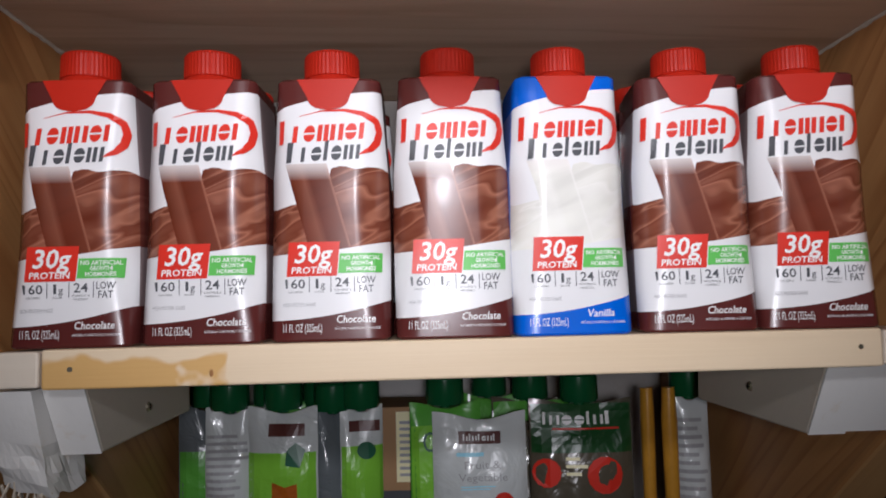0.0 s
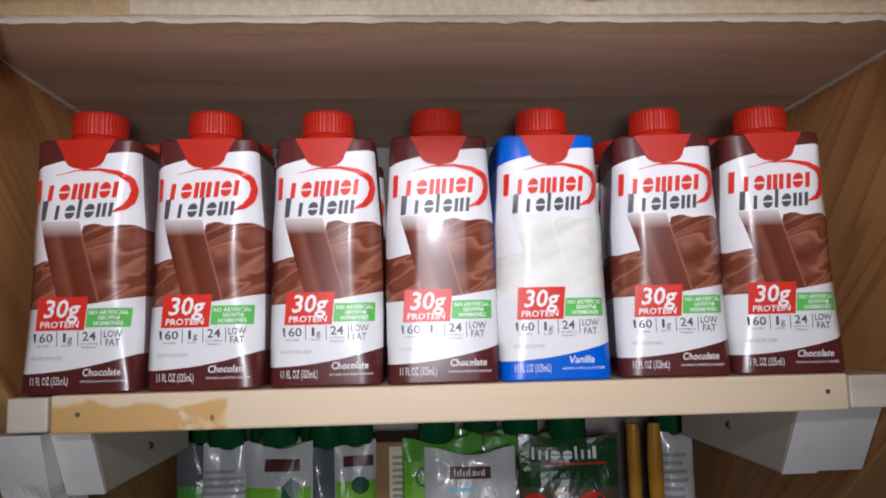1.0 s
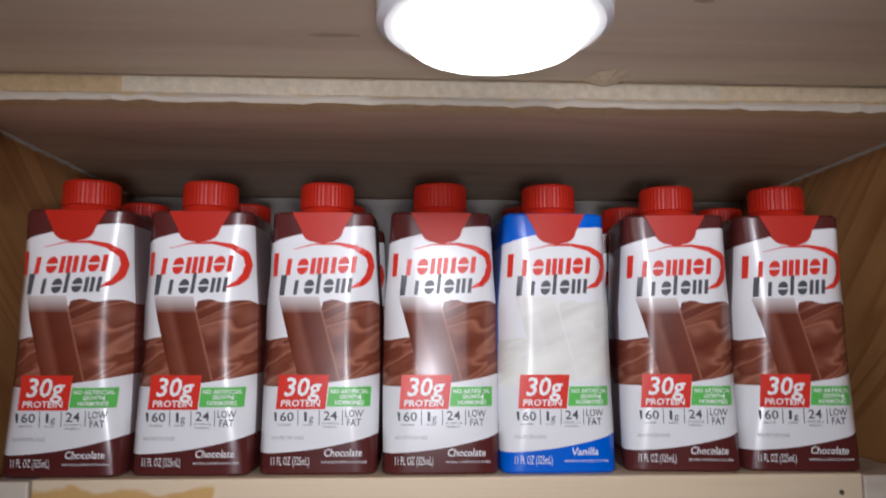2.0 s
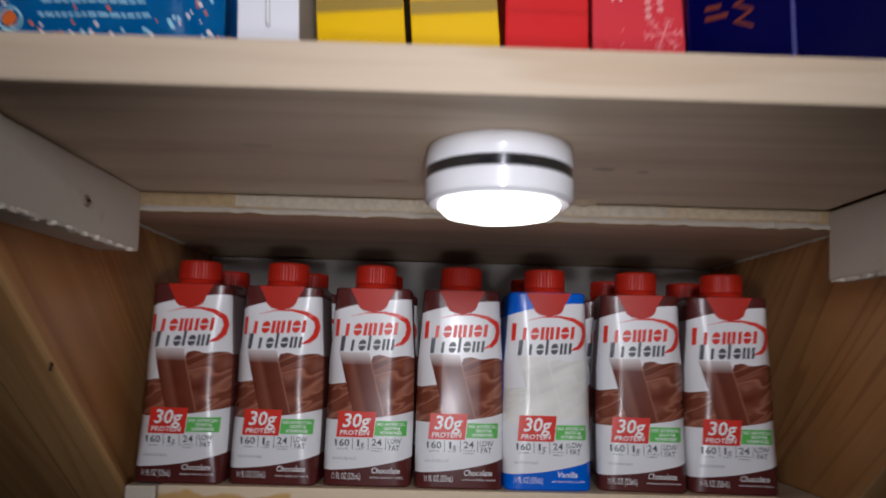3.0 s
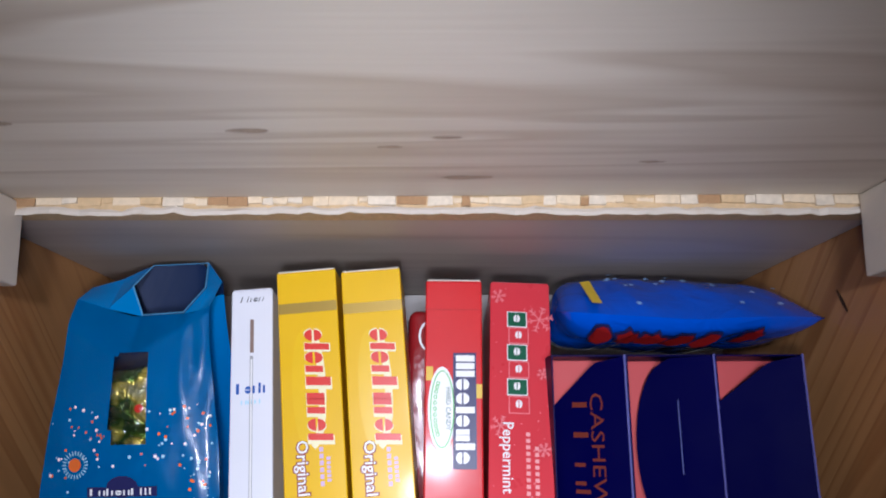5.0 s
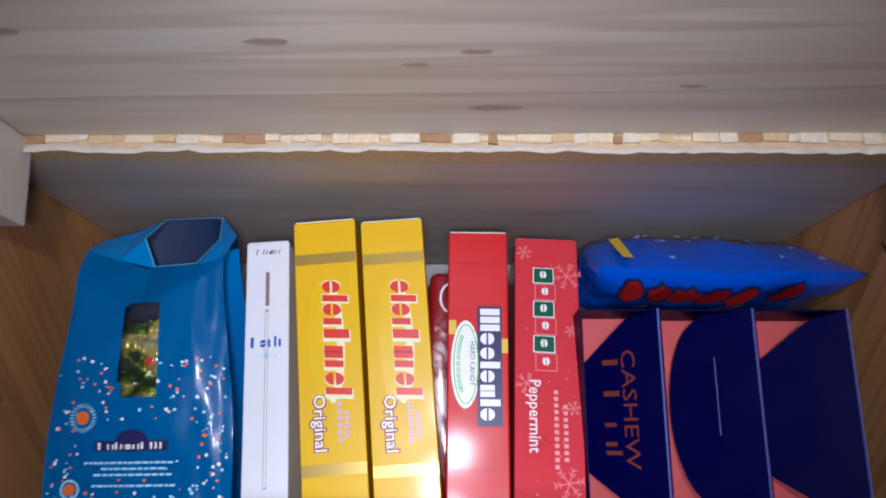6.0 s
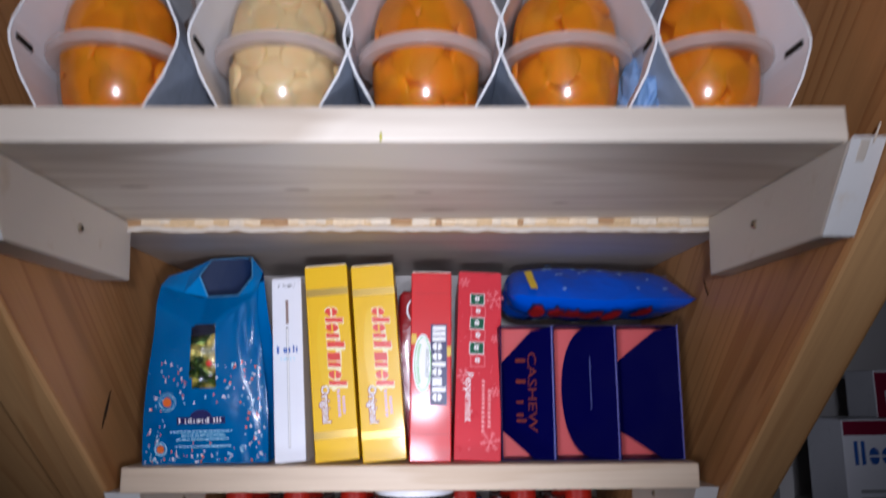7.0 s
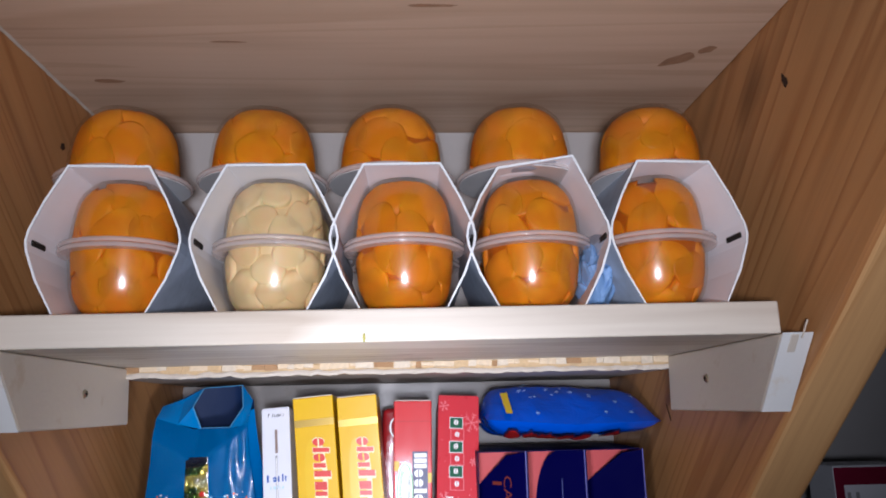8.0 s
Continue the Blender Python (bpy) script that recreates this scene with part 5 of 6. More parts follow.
    Ink().rect(-0.0215, 0.0310, 0.0165, 0.0362, 0, 8).disc(-0.0025, 0.0362, 0.0085, 0.0058).lay("mark_plate", on, NAVY_INK, it)
    brand(over, WHITE_INK, it, "white word mark as plain shapes on dark blue", "OnIionOIII", -0.0025, 0.0318, 0.0345, 0.0036, 0.0010)
    ink = Ink()
    for v, a, b in ((0.0245, -0.027, 0.020), (0.0215, -0.018, 0.012), (0.0185, -0.022, 0.017), (0.0130, -0.023, 0.018)):
        u = a
        while u < b:
            w = rnd.uniform(0.0015, 0.004)
            ink.rect(u, v, u + w, v + 0.0012)
            u += w + 0.0007
    ink.lay("small_print", on, PALE_BLUE_INK, it)
    return it


gift_bag(Matrix.Translation((-0.1590, -0.2360, TOPS[2] + 0.0004)) @ Matrix.Rotation(radians(-1.0), 4, "Y"))

# ---- fruit cup shelf ----
def clear_plastic(name, tint, gloss):
    """Thin clear plastic: see-through, glossier at grazing angles."""
    n = Nodes(name)
    clear = n.t.nodes.new("ShaderNodeBsdfTransparent")
    clear.inputs[0].default_value = (*tint, 1)
    shine = n.node("ShaderNodeBsdfGlossy", Roughness=0.20)
    fres = n.node("ShaderNodeLayerWeight", Blend=0.22)
    mixer = n.t.nodes.new("ShaderNodeMixShader")
    n.t.links.new(n.math("ADD", n.math("MULTIPLY", n.math("POWER", fres.outputs["Facing"], 3.0), 0.35), gloss, True), mixer.inputs[0])
    n.t.links.new(clear.outputs[0], mixer.inputs[1])
    n.t.links.new(shine.outputs[0], mixer.inputs[2])
    n.t.links.new(mixer.outputs[0], n.t.nodes["Material Output"].inputs["Surface"])
    return n.mat


CUP_CLEAR = clear_plastic("cup_plastic", (0.975, 0.95, 0.92), 0.075)
n = Nodes("rim_plastic")
RIM = n.done((0.80, 0.68, 0.63), 0.25, coat=0.4, Alpha=0.48)
PAPER = plain("white_paperboard", (0.86, 0.86, 0.88), 0.6, 0, 0, 0.04, 60, 0.1)
PAPER_OUT = plain("printed_paperboard", (0.42, 0.47, 0.55), 0.5, 0, 0.1, 0.3, 80)


def fruit(name, flesh, deep):
    n = Nodes(name)
    c = n.coords()
    col = n.mix(n.ramp(n.noise(75, c, 2, 0.5), (0.35, 0.0), (0.68, 0.7)), flesh, deep)
    col = n.mix(n.math("MULTIPLY", n.noise(160, c, 3, 0.6), 0.30), col, deep)
    each = n.t.nodes.new("ShaderNodeNewGeometry").outputs["Random Per Island"]
    col = n.mix(n.math("MULTIPLY", each, 0.75), col, deep)
    return n.done(col, 0.5, n.noise(220, c, 3), 0.2, 0.0012, 0.0, 0.2, Subsurface_Weight=0.2, Subsurface_Scale=0.003)


PEACH = fruit("peach_flesh", (0.84, 0.310, 0.005), (0.64, 0.180, 0.003))
PEAR = fruit("pear_flesh", (0.84, 0.66, 0.37), (0.72, 0.51, 0.25))
SYRUP = {"peach": plain("peach_syrup", (0.46, 0.105, 0.003), 0.3), "pear": plain("pear_syrup", (0.74, 0.56, 0.29), 0.3)}

CUP_H = 0.0430


def cup_radius(t):
    """Radius of the cup from its rim (t=0) to its foot (t=1)."""
    return 0.0334 * (1 - 0.10 * t) * math.sqrt(1 - (0.90 * t) ** 5)


def fruit_pieces(z, s, kind, seed):
    """Rounded slices packed behind the cup's wall, flattened where they press against it."""
    rnd = np.random.default_rng(seed)
    path = [(cup_radius(k / 20) - 0.0018, CUP_H * k / 20 * 0.945 + 0.0010) for k in range(21)]
    path = np.array(path + [(path[-1][0] * (1 - k / 5), CUP_H * 0.950) for k in range(1, 5)])
    run = np.concatenate([[0], np.cumsum(np.hypot(*np.diff(path, axis=0).T))])
    reach, count = (0.0186, 70) if kind == "peach" else (0.0142, 90)
    spots = []
    for k in range(4000):
        t, a = run[-1] * rnd.random() ** 0.75, 2 * np.pi * rnd.random()
        r, h = np.interp(t, run, path[:, 0]), np.interp(t, run, path[:, 1])
        p = np.array([r * np.cos(a), r * np.sin(a), h])
        if len(spots) < count and all(np.linalg.norm(p - q) > reach for q in spots):
            spots.append(p)
    ball = bmesh.new()
    bmesh.ops.create_icosphere(ball, subdivisions=3, radius=1.0)
    unit = np.array([v.co[:] for v in ball.verts])
    tris = [[v.index for v in f.verts] for f in ball.faces]
    ball.free()
    verts, faces = [], []
    core = np.array([0, 0, CUP_H * 0.5])
    for p in spots:
        inward = core - p
        inward[:2] *= 1.3
        inward /= np.linalg.norm(inward)
        side = np.cross(inward, rnd.normal(size=3))
        side /= np.linalg.norm(side)
        up = np.cross(inward, side)
        long, broad = (rnd.uniform(0.0150, 0.0195), rnd.uniform(0.0105, 0.0140)) if kind == "peach" else (rnd.uniform(0.0098, 0.0128), rnd.uniform(0.0088, 0.0110))
        depth = rnd.uniform(0.0052, 0.0070)
        mid = p + inward * (depth * rnd.uniform(0.42, 0.95))
        # a slightly squared and bent lobe
        q = np.sign(unit) * np.abs(unit) ** 0.88
        bend = 0.22 * (q[:, 0] ** 2)
        pts = mid + q[:, :1] * long * side + (q[:, 1:2] + bend[:, None]) * broad * up + q[:, 2:] * depth * inward
        h = np.clip(pts[:, 2], 0.0005, CUP_H * 0.952)
        wall = np.interp(h, path[:21, 1], path[:21, 0])
        rad = np.hypot(pts[:, 0], pts[:, 1]) + 1e-9
        pts[:, :2] *= np.minimum(1.0, wall / rad)[:, None]
        pts[:, 2] = z + s * h
        i = len(verts)
        verts += pts.tolist()
        faces += [[i + k for k in (f if s > 0 else f[::-1])] for f in tris]
    me = bpy.data.meshes.new("fruit_pieces")
    me.from_pydata(verts, [], faces)
    me.polygons.foreach_set("use_smooth", [True] * len(faces))
    me.materials.append(PEACH if kind == "peach" else PEAR)
    me.update()
    return me


def fruit_cup(it, z, flip, kind, seed):
    """One cup of sliced fruit: shell, rim, slices and syrup, under the thing it. flip: foot upwards."""
    s = 1 if flip else -1
    prof = [(cup_radius(k / 18), z + s * CUP_H * k / 18) for k in range(19)]
    cup = part("cup", lathe(prof + [(0.0002, prof[-1][1])], 36, False), CUP_CLEAR, it, "clear plastic fruit cup", True)
    part("cup_rim", lathe([(0.0312, z + s * 0.0001), (0.0386, z + s * 0.0001), (0.0393, z + s * 0.0014), (0.0386, z + s * 0.0027), (0.0320, z + s * 0.0030)], 40, False), RIM, cup, "clear moulded rim", True)
    inner = [((cup_radius(k / 12) - 0.0042) * (1 if k < 12 else 0.96), z + s * (0.0012 + CUP_H * 0.88 * k / 12)) for k in range(13)]
    part("syrup", lathe(inner + [(0.0002, inner[-1][1])], 28, False), SYRUP[kind], cup, "dark syrup between the pieces", True)
    ob = new("fruit_pieces", fruit_pieces(z, s, kind, seed))
    ob.parent = cup
    tagged(ob, "orange peach slices in syrup" if kind == "peach" else "pale pear pieces in syrup", kind="stuff")
    return cup


def cup_pack(m, kind, seed, crush=0.0):
    """Two fruit cups rim to rim in an open-ended six-sided paper sleeve."""
    it = thing("fruit_cup_pack", f"open white paper sleeve with clear cups of {'orange peach' if kind == 'peach' else 'pale pear'} pieces", "fruit cup pack", m, "fruit cup packs on the shelf")
    half = [(0.0248, 0.0003), (0.0355, 0.0210), (0.0415, 0.0375), (0.0424, 0.0435), (0.0412, 0.0500), (0.0340, 0.0670), (0.0228, 0.0880)]
    hexa = half + [(-x, z) for x, z in half[::-1]]
    D, t = 0.128, 0.0007
    # sleeve walls in and out
    for name, mat, grow in (("sleeve_inside", PAPER, 0.0), ("sleeve_outside", PAPER_OUT, t)):
        bm = bmesh.new()
        rings = []
        for y, cr in ((0.0, crush), (0.02, crush * 0.5), (0.06, 0.0), (D, 0.0)):
            ring = []
            for x, z in hexa:
                k = 1 + grow / 0.043
                zz = 0.044 + (z - 0.044) * k if z > 0.01 else z - 0.0002 * (grow > 0)
                dent = cr * (0.004 if z > 0.08 and x > 0 else -0.003 if z > 0.08 else 0)
                ring.append(bm.verts.new((x * k, y, zz + dent)))
            rings.append(ring)
        for a, b in zip(rings, rings[1:]):
            for i in range(len(hexa)):
                j = (i + 1) % len(hexa)
                f = (a[i], b[i], b[j], a[j])
                bm.faces.new(f if grow == 0 else f[::-1])
        part(name, bm, mat, it, "bare white inside of the sleeve" if grow == 0 else "printed outside of the sleeve")
    bm = bmesh.new()
    for i in range(len(hexa)):
        (xa, za), (xb, zb) = hexa[i], hexa[(i + 1) % len(hexa)]
        k = 1 + 2.0 * t / 0.043
        pts = [(xa, za), (xb, zb), (xb * k, 0.044 + (zb - 0.044) * k), (xa * k, 0.044 + (za - 0.044) * k)]
        dent = [crush * (0.004 if z > 0.08 and x > 0 else -0.003 if z > 0.08 else 0) for x, z in pts]
        bm.faces.new([bm.verts.new((x, -0.0003, max(0.0, z + d))) for (x, z), d in zip(pts, dent)])
    part("sleeve_edge", bm, WHITE_INK, it, "cut white edge")
    for row, y in enumerate((0.0395, 0.0395 + 0.0565)):
        low = fruit_cup(it, 0.0434, False, kind, seed + 10 * row)
        high = fruit_cup(it, 0.0438, True, kind, seed + 10 * row + 1)
        for c in (low, high):
            c.location.y = y
    # slots where the rims poke through the sleeve
    for s in (-1, 1):
        part("rim_slot", box(s * 0.0417 - 0.0006, s * 0.0417 + 0.0006, 0.005, 0.022, 0.0418, 0.0452, 0.0003), DARK, it, "dark slit in the sleeve")
    return it


zc = TOPS[3] + 0.0004
PACKS = [(-0.1610, "peach", 3.0, 0), (-0.0690, "pear", 0.0, 0), (0.0125, "peach", -1.0, 0), (0.0940, "peach", -1.5, 1.0), (0.1800, "peach", 4.0, 0)]
for k, (x, kind, turn, crush) in enumerate(PACKS):
    cup_pack(pose(x, -0.4705, zc + 0.0052 * x, 0, -0.3, turn), kind, 20 + 31 * k, crush)


def loose_cup(m, seed):
    it = thing("fruit_cup", "clear cup of orange peach slices upside down on the sleeves", "fruit cup", m, "loose fruit cups on top")
    fruit_cup(it, 0.0, True, "peach", seed)
    lid = plain("cup_lid", (0.70, 0.68, 0.66), 0.3, 0.3)
    part("lid", lathe([(0.0002, -0.0006), (0.0375, -0.0006), (0.0375, 0.0), (0.0002, 0.0)], 36), lid, it, "sealed foil lid")
    return it


for k, x in enumerate((-0.1695, -0.0797, 0.0048, 0.0910, 0.1812)):
    # scaled up a little: these are the taller cups
    loose_cup(Matrix.Translation((x, (-0.4245, -0.4230, -0.4240, -0.4250, -0.4235)[k], zc + 0.0892 + 0.0052 * x)) @ Matrix.Diagonal((1.09, 1.09, 1.15, 1)), 300 + 17 * k)

# a crumpled blue wrapper and clear bags in the gaps behind the sleeves
bm = bmesh.new()
bmesh.ops.create_icosphere(bm, subdivisions=4, radius=1.0)
for v in bm.verts:
    v.co = Vector((v.co.x * 0.012, v.co.y * 0.020, v.co.z * 0.020 + 0.020)) * (1 + 0.30 * noise.noise(v.co * 2.4))
    v.co.z = max(0.0, v.co.z)
it = thing("blue_wrapper", "crumpled pale blue paper wrapper between the fruit cups", "wrapper", pose(0.1345, -0.435, zc))
part("paper", bm, film("pale_blue_film", (0.20, 0.34, 0.58), 0.5, 0.8, 60, 0.0), it)

# ---- lowest shelf: pouches in the shade ----
def pouch(name, label, m, w, h, base, bands, cap=None, marks=(), depth=0.030, shift=0.014):
    """A stand-up pouch: full at the foot, flat at the seam, with a spout cap if given."""
    it = thing(name, label, "pouch", m, "drink and snack pouches")
    bm = bmesh.new()
    nu, nv = 18, 26
    shape = lambda u, v: depth / 2 * max(0.0, 1 - (v / h) ** 1.6) ** 0.8 * max(0.0, 1 - (2 * u / w) ** 2) ** 0.6 + 0.0008

    def skin(u, v, lift=0.0005):
        k = noise.noise(Vector((u * 55 + w * 99, v * 40, h * 50))) * 0.0030
        return (u, -shape(u, v) - lift + k, v)

    for s in (1, -1):
        g = [[bm.verts.new((w * (i / nu - 0.5), -s * shape(w * (i / nu - 0.5), h * j / nv) + noise.noise(Vector((w * (i / nu - 0.5) * 55 + w * 99, h * j / nv * 40, h * 50))) * 0.0030, h * j / nv + (0.0035 * math.cos(6 * i / nu) if j == nv else 0))) for j in range(nv + 1)] for i in range(nu + 1)]
        for i in range(nu):
            for j in range(nv):
                q = (g[i][j], g[i + 1][j], g[i + 1][j + 1], g[i][j + 1])
                bm.faces.new(q if s > 0 else q[::-1])
    part("pouch_film", bm, base, it, smooth=True)
    for v0, v1, mat in bands:
        ink = Ink()
        n = max(1, int((v1 - v0) / 0.006))
        for k in range(n):
            a, b = v0 + (v1 - v0) * k / n, v0 + (v1 - v0) * (k + 1) / n
            ink.quad((-w * 0.485, a), (w * 0.485, a), (w * 0.485, b), (-w * 0.485, b), 10)
        ink.lay("printed_band", skin, mat, it)
    for ink, mat, lift in marks:
        tagged(ink.lay("printed_mark", lambda u, v, e=lift: skin(u, v + shift, e), mat, it), kind="stuff" if len(ink.f) > 3 else "")
    if cap:
        spout = part("spout", lathe([(0.0045, h - 0.002), (0.0045, h + 0.003)], 16), cap, it, smooth=True)
        bm = lathe([(0.0150, h + 0.001), (0.0162, h + 0.004), (0.0158, h + 0.022), (0.0135, h + 0.0245), (0.0002, h + 0.0250)], 28)
        part("spout_cap", bm, cap, it, "green spout cap, darkened in colour for the shelf's shadow", True)
    return it


# green lowered: the shadow of the shelf above is put into the caps' colour
CAP_GREEN = plain("cap_green", (0.005, 0.085, 0.028), 0.25, 0, 0.4)
F_WHITE = film("white_film", (0.60, 0.63, 0.62), 0.25, 0.7, 40)
F_CLEAR = film("grey_film", (0.14, 0.16, 0.17), 0.2, 0.9, 40)
F_LIME = film("lime_film", (0.22, 0.55, 0.05), 0.28, 0.6, 40)
F_GREEN = film("green_film", (0.10, 0.38, 0.05), 0.28, 0.6, 40)
F_PLUM = film("plum_film", (0.10, 0.085, 0.06), 0.2, 0.8, 40)
zp = TOPS[0] + 0.0004


def lines(u0, u1, v0, v1, n, seed):
    ink, rnd = Ink(), random.Random(seed)
    for k in range(n):
        v = v0 + (v1 - v0) * k / n
        ink.rect(u0, v, u0 + (u1 - u0) * rnd.uniform(0.6, 1.0), v + (v1 - v0) / n * 0.45, 0, 4)
    return ink


def plate(u, v, w, h):
    return Ink().rect(u - w / 2, v - h / 2, u + w / 2, v + h / 2, 0, 6)


P = lambda x, y, turn=0.0: pose(x, y, zp, 0, 0, turn)
back_y = 0.262
pouch("green_pouch", "green and clear snack pouch standing in the shade", P(-0.2020, back_y + 0.02, 20), 0.050, 0.138, F_CLEAR, [(0.0, 0.102, F_GREEN)], CAP_GREEN)
pouch("juice_pouch", "white juice pouch showing its printed back and green cap", P(-0.1780, back_y - 0.008, 8), 0.038, 0.138, F_WHITE, [], CAP_GREEN, [(lines(-0.018, 0.018, 0.05, 0.108, 10, 4), FAINT_INK, 0.0008)])
pouch("vegetable_pouch", "white and lime vegetable pouch with green cap", P(-0.1330, back_y - 0.012, -6), 0.058, 0.138, F_WHITE, [(0.0, 0.104, F_LIME)], CAP_GREEN, [(plate(0.004, 0.108, 0.030, 0.010), BROWN_INK, 0.0009), (Ink().poly([(0.004, 0.080), (0.016, 0.078), (0.020, 0.092), (0.012, 0.098), (0.005, 0.092)]), DARK_GREEN_INK, 0.0010), (Ink().poly([(-0.006, 0.040), (0.016, 0.040), (0.014, 0.066), (0.004, 0.063), (-0.007, 0.067)]), plain("carrot_print", (0.42, 0.10, 0.01), 0.4, vary=0.5, scale=160), 0.0012)])
pouch("clear_pouch", "crinkled clear grey pouch side-on between others", P(-0.0930, back_y + 0.000, 28), 0.032, 0.134, F_CLEAR, [], CAP_GREEN)
pouch("vegetable_pouch", "white and lime vegetable pouch with green cap", P(-0.0690, back_y - 0.004, 14), 0.036, 0.136, F_WHITE, [(0.0, 0.106, F_LIME)], CAP_GREEN, [(plate(0.002, 0.108, 0.026, 0.009), BROWN_INK, 0.0009), (Ink().disc(0.003, 0.088, 0.008, 0.007), DARK_GREEN_INK, 0.0010)])
it = thing("snack_carton", "brown cardboard snack carton with a pale printed panel", "carton", P(-0.0350, back_y + 0.012, -4), "")
part("carton_body", box(-0.026, 0.026, 0, 0.07, 0, 0.134, 0.001), board("brown_board", (0.38, 0.22, 0.11), 0.6, 0.0), it)
plate(0.010, 0.100, 0.030, 0.060).lay("pale_panel", flat(0), CREAM_INK, it)
lines(-0.002, 0.022, 0.075, 0.125, 9, 6).lay("small_print", flat(0, 0.0008), FAINT_INK, it)
plate(-0.004, 0.058, 0.040, 0.010).lay("dark_band", flat(0), GREY_INK, it)
pouch("lime_pouch", "bright green fruit pouch with green cap behind the silver one", P(0.0020, back_y - 0.012, 6), 0.060, 0.138, F_GREEN, [(0.0, 0.122, F_LIME)], CAP_GREEN, [(Ink().ring(-0.014, 0.095, 0.005, 0.007, 0.002), DARK_GREEN_INK, 0.001)])
silver = pouch("fruit_pouch", "silver-white fruit and vegetable pouch with red tomatoes", P(0.0285, back_y - 0.030, -3), 0.076, 0.131, F_WHITE, [], None,
    [(plate(0.0, 0.100, 0.034, 0.010), BROWN_INK, 0.0009), (Ink().glyphs("IiInIonI", 0, 0.0975, 0.027, 0.0055, 0.0012), WHITE_INK, 0.0013),
     (Ink().letters("Fruit &", 0.002, 0.0790, 0.0062, 0.0290).letters("Vegetable", 0.002, 0.0695, 0.0062, 0.0390), FAINT_INK, 0.0009), (lines(-0.016, 0.018, 0.060, 0.064, 2, 3), PALE_BLUE_INK, 0.0009), (plate(-0.008, 0.087, 0.022, 0.003), PALE_BLUE_INK, 0.0009),
     (Ink().disc(0.018, 0.050, 0.008), RED_INK, 0.0010), (Ink().disc(0.030, 0.044, 0.006), RED_INK, 0.0010)])
pouch("apple_pouch", "dark clear apple sauce pouch with red apples and green cap", P(0.1160, back_y - 0.012, -5), 0.086, 0.137, F_PLUM, [(0.096, 0.136, film("bottle_green_film", (0.012, 0.07, 0.018), 0.28, 0.6, 40))], CAP_GREEN,
    [(Ink().glyphs("InooInO", 0.0, 0.097, 0.064, 0.0105, 0.0024), WHITE_INK, 0.0010), (plate(0.004, 0.0935, 0.056, 0.0016), RED_INK, 0.0010),
     (Ink().disc(0.018, 0.056, 0.015), RED_INK, 0.0010), (Ink().disc(-0.030, 0.058, 0.012), RED_INK, 0.0010), (lines(-0.014, 0.004, 0.056, 0.074, 3, 8), CREAM_INK, 0.0012)], shift=0.022)
pouch("apple_pouch", "dark clear apple sauce pouch with red apples and green cap", P(0.0800, back_y + 0.022, 4), 0.070, 0.136, F_PLUM, [(0.118, 0.135, F_GREEN)], CAP_GREEN)
pouch("green_pouch", "green snack pouch with green cap behind the others", P(-0.150, back_y + 0.030, 5), 0.060, 0.136, F_GREEN, [(0.0, 0.10, F_LIME)], CAP_GREEN)
pouch("green_pouch", "green snack pouch with green cap behind the others", P(0.045, back_y + 0.040, -8), 0.056, 0.138, F_GREEN, [], CAP_GREEN)
pouch("clear_pouch", "crinkled clear grey pouch side-on between others", P(-0.1080, back_y + 0.040, -25), 0.050, 0.134, F_CLEAR, [(0.0, 0.09, F_LIME)], CAP_GREEN)
amber = plain("amber_plastic", (0.55, 0.26, 0.03), 0.3, 0, 0.3, 0.25, 90)
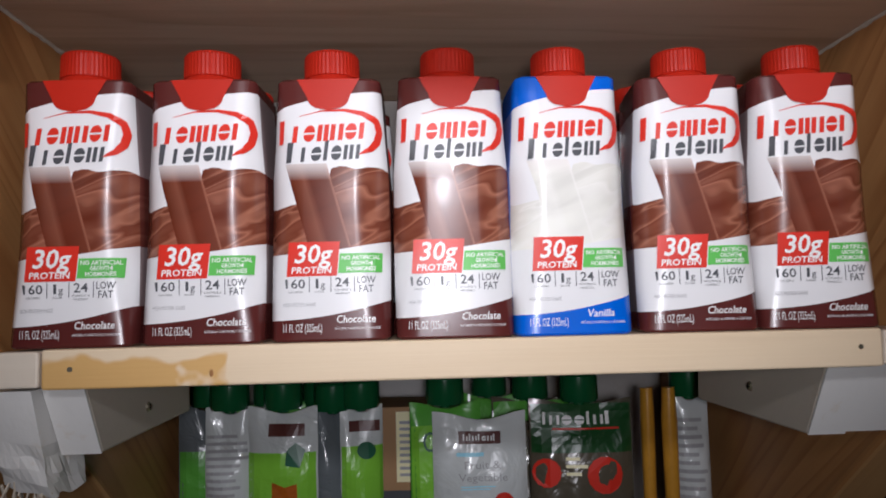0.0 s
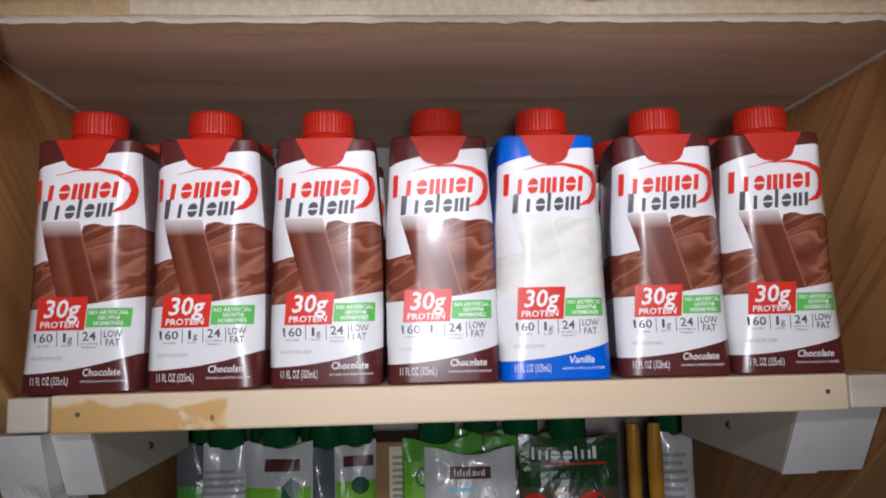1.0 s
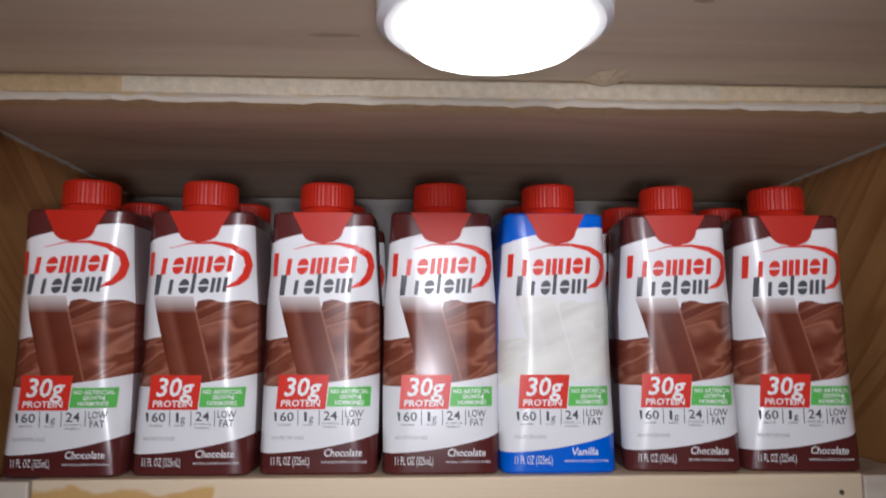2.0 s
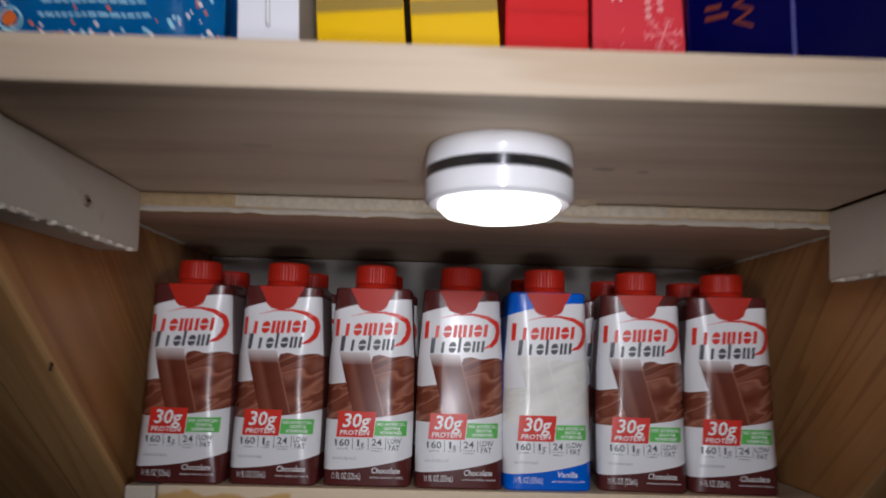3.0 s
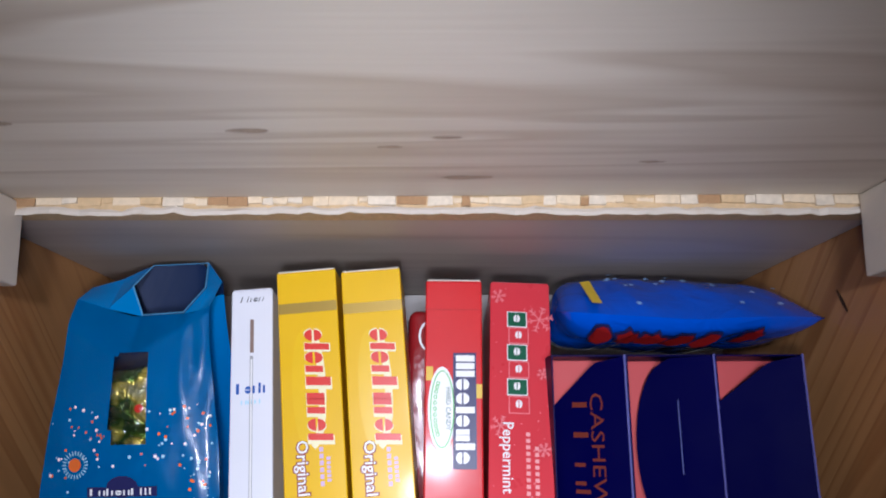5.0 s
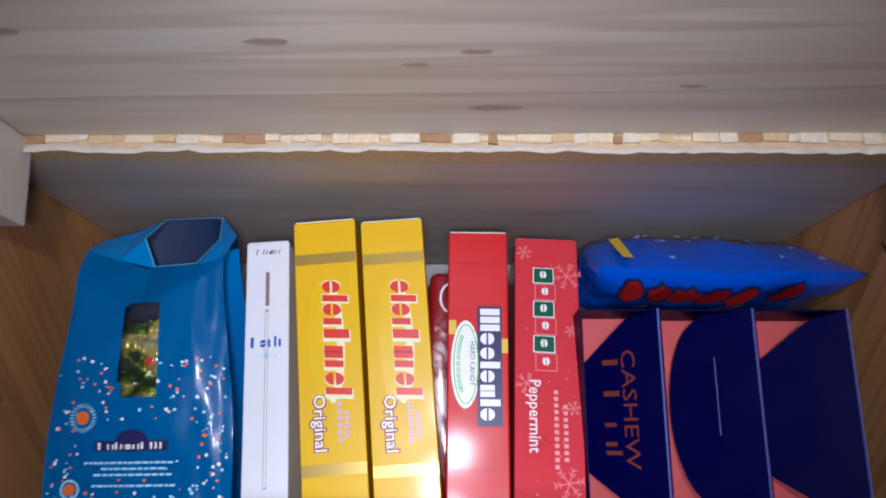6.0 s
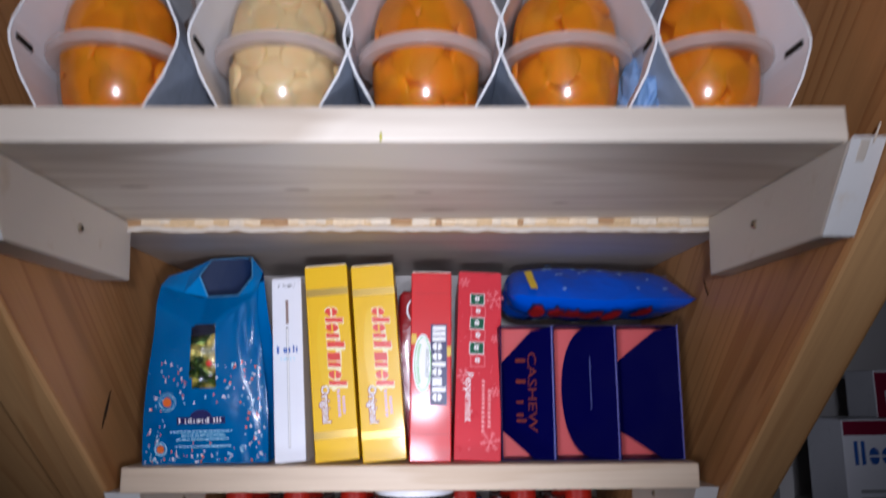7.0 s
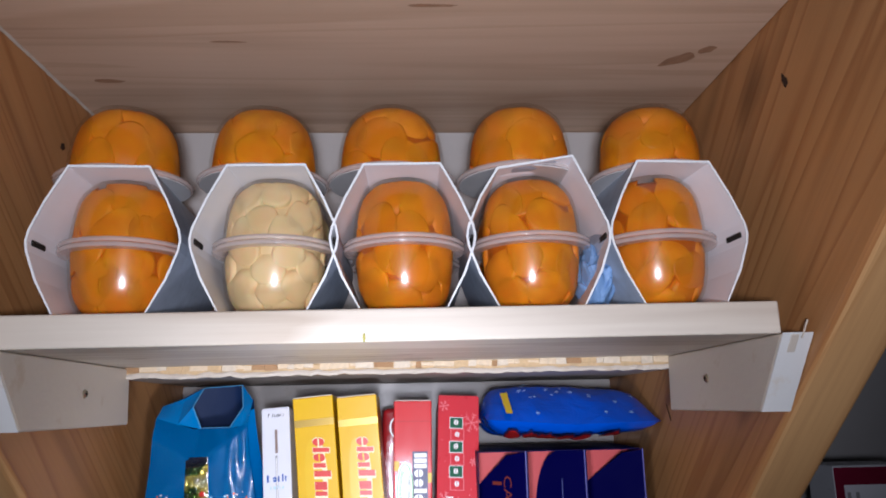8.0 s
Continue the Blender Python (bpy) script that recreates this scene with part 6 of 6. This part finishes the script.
for k, x in enumerate((0.1715, 0.1900)):
    it = thing("pretzel_rod", "long amber pretzel rod bag standing upright", "snack", P(x, back_y - 0.02, 0), "pretzel rods")
    bm = lathe([(0.0045, 0.0), (0.0062, 0.01), (0.0056, 0.06), (0.0062, 0.12), (0.0050, 0.148)], 14)
    part("rod", rough_up(bm, 0.0014, 90, k), amber, it, smooth=True)
# the stringers run further apart down here, so one more pouch stands against the wall
pouch("juice_pouch", "grey-white juice pouch seen side-on with green cap", P(0.2130, back_y - 0.006, -12), 0.030, 0.138, F_WHITE, [], CAP_GREEN, [(lines(-0.012, 0.012, 0.04, 0.11, 10, 14), FAINT_INK, 0.0008)])

# ---- beyond the stringer: the next bay with white shelves and boxes ----
bay = thing("side_shelf", "white painted shelf unit beyond the stringer", "shelf unit", pose(0.36, -0.13, 0))
for z0 in (0.84, 1.10, 1.46):
    part("shelf", box(0, 0.55, 0, 0.30, z0, z0 + 0.018, 0.002), SHELF_PAINT, bay)
part("back_board", box(0, 0.55, 0.30, 0.315, 0.0, 1.75), SHELF_PAINT, bay)
for x0 in (-0.014, 0.55):
    part("side_panel", box(x0, x0 + 0.014, 0, 0.315, 0, 1.75), SHELF_PAINT, bay)


def mix_box(m, w, h, mat, ink_mat, label, top=None):
    it = thing("mix_box", label, "food box", m, "boxes on the side shelf")
    paper_box(it, w, h, 0.06, mat)
    brand(flat(0), ink_mat, it, "word mark as plain shapes", "IIooi", 0, h * 0.62, w * 0.7, h * 0.20, 0.004)
    plate(0, h * 0.93, w * 0.98, h * 0.12).lay("printed_band", flat(0), top or RED_INK, it)
    lines(-w * 0.3, w * 0.3, h * 0.2, h * 0.45, 4, 5).lay("small_print", flat(0), FAINT_INK, it)
    return it


WINE = plain("wine_print", (0.20, 0.008, 0.035), 0.4)
mix_box(pose(0.455, -0.11, 1.1185, 0, 0, 4), 0.068, 0.113, WHITE_BOARD, BLUE_INK, "small white baking mix box with blue mark and dark red band", WINE)
tall = mix_box(pose(0.546, -0.045, 1.1185, 0, 0, -3), 0.09, 0.161, WHITE_BOARD, FAINT_INK, "white food box with dark red border", WINE)
plate(-0.0395, 0.080, 0.010, 0.156).lay("printed_border", flat(0, 0.0007), WINE, tall)
mix_box(pose(0.680, -0.04, 1.1185), 0.10, 0.14, WHITE_BOARD, BLUE_INK, "white food box with blue mark")
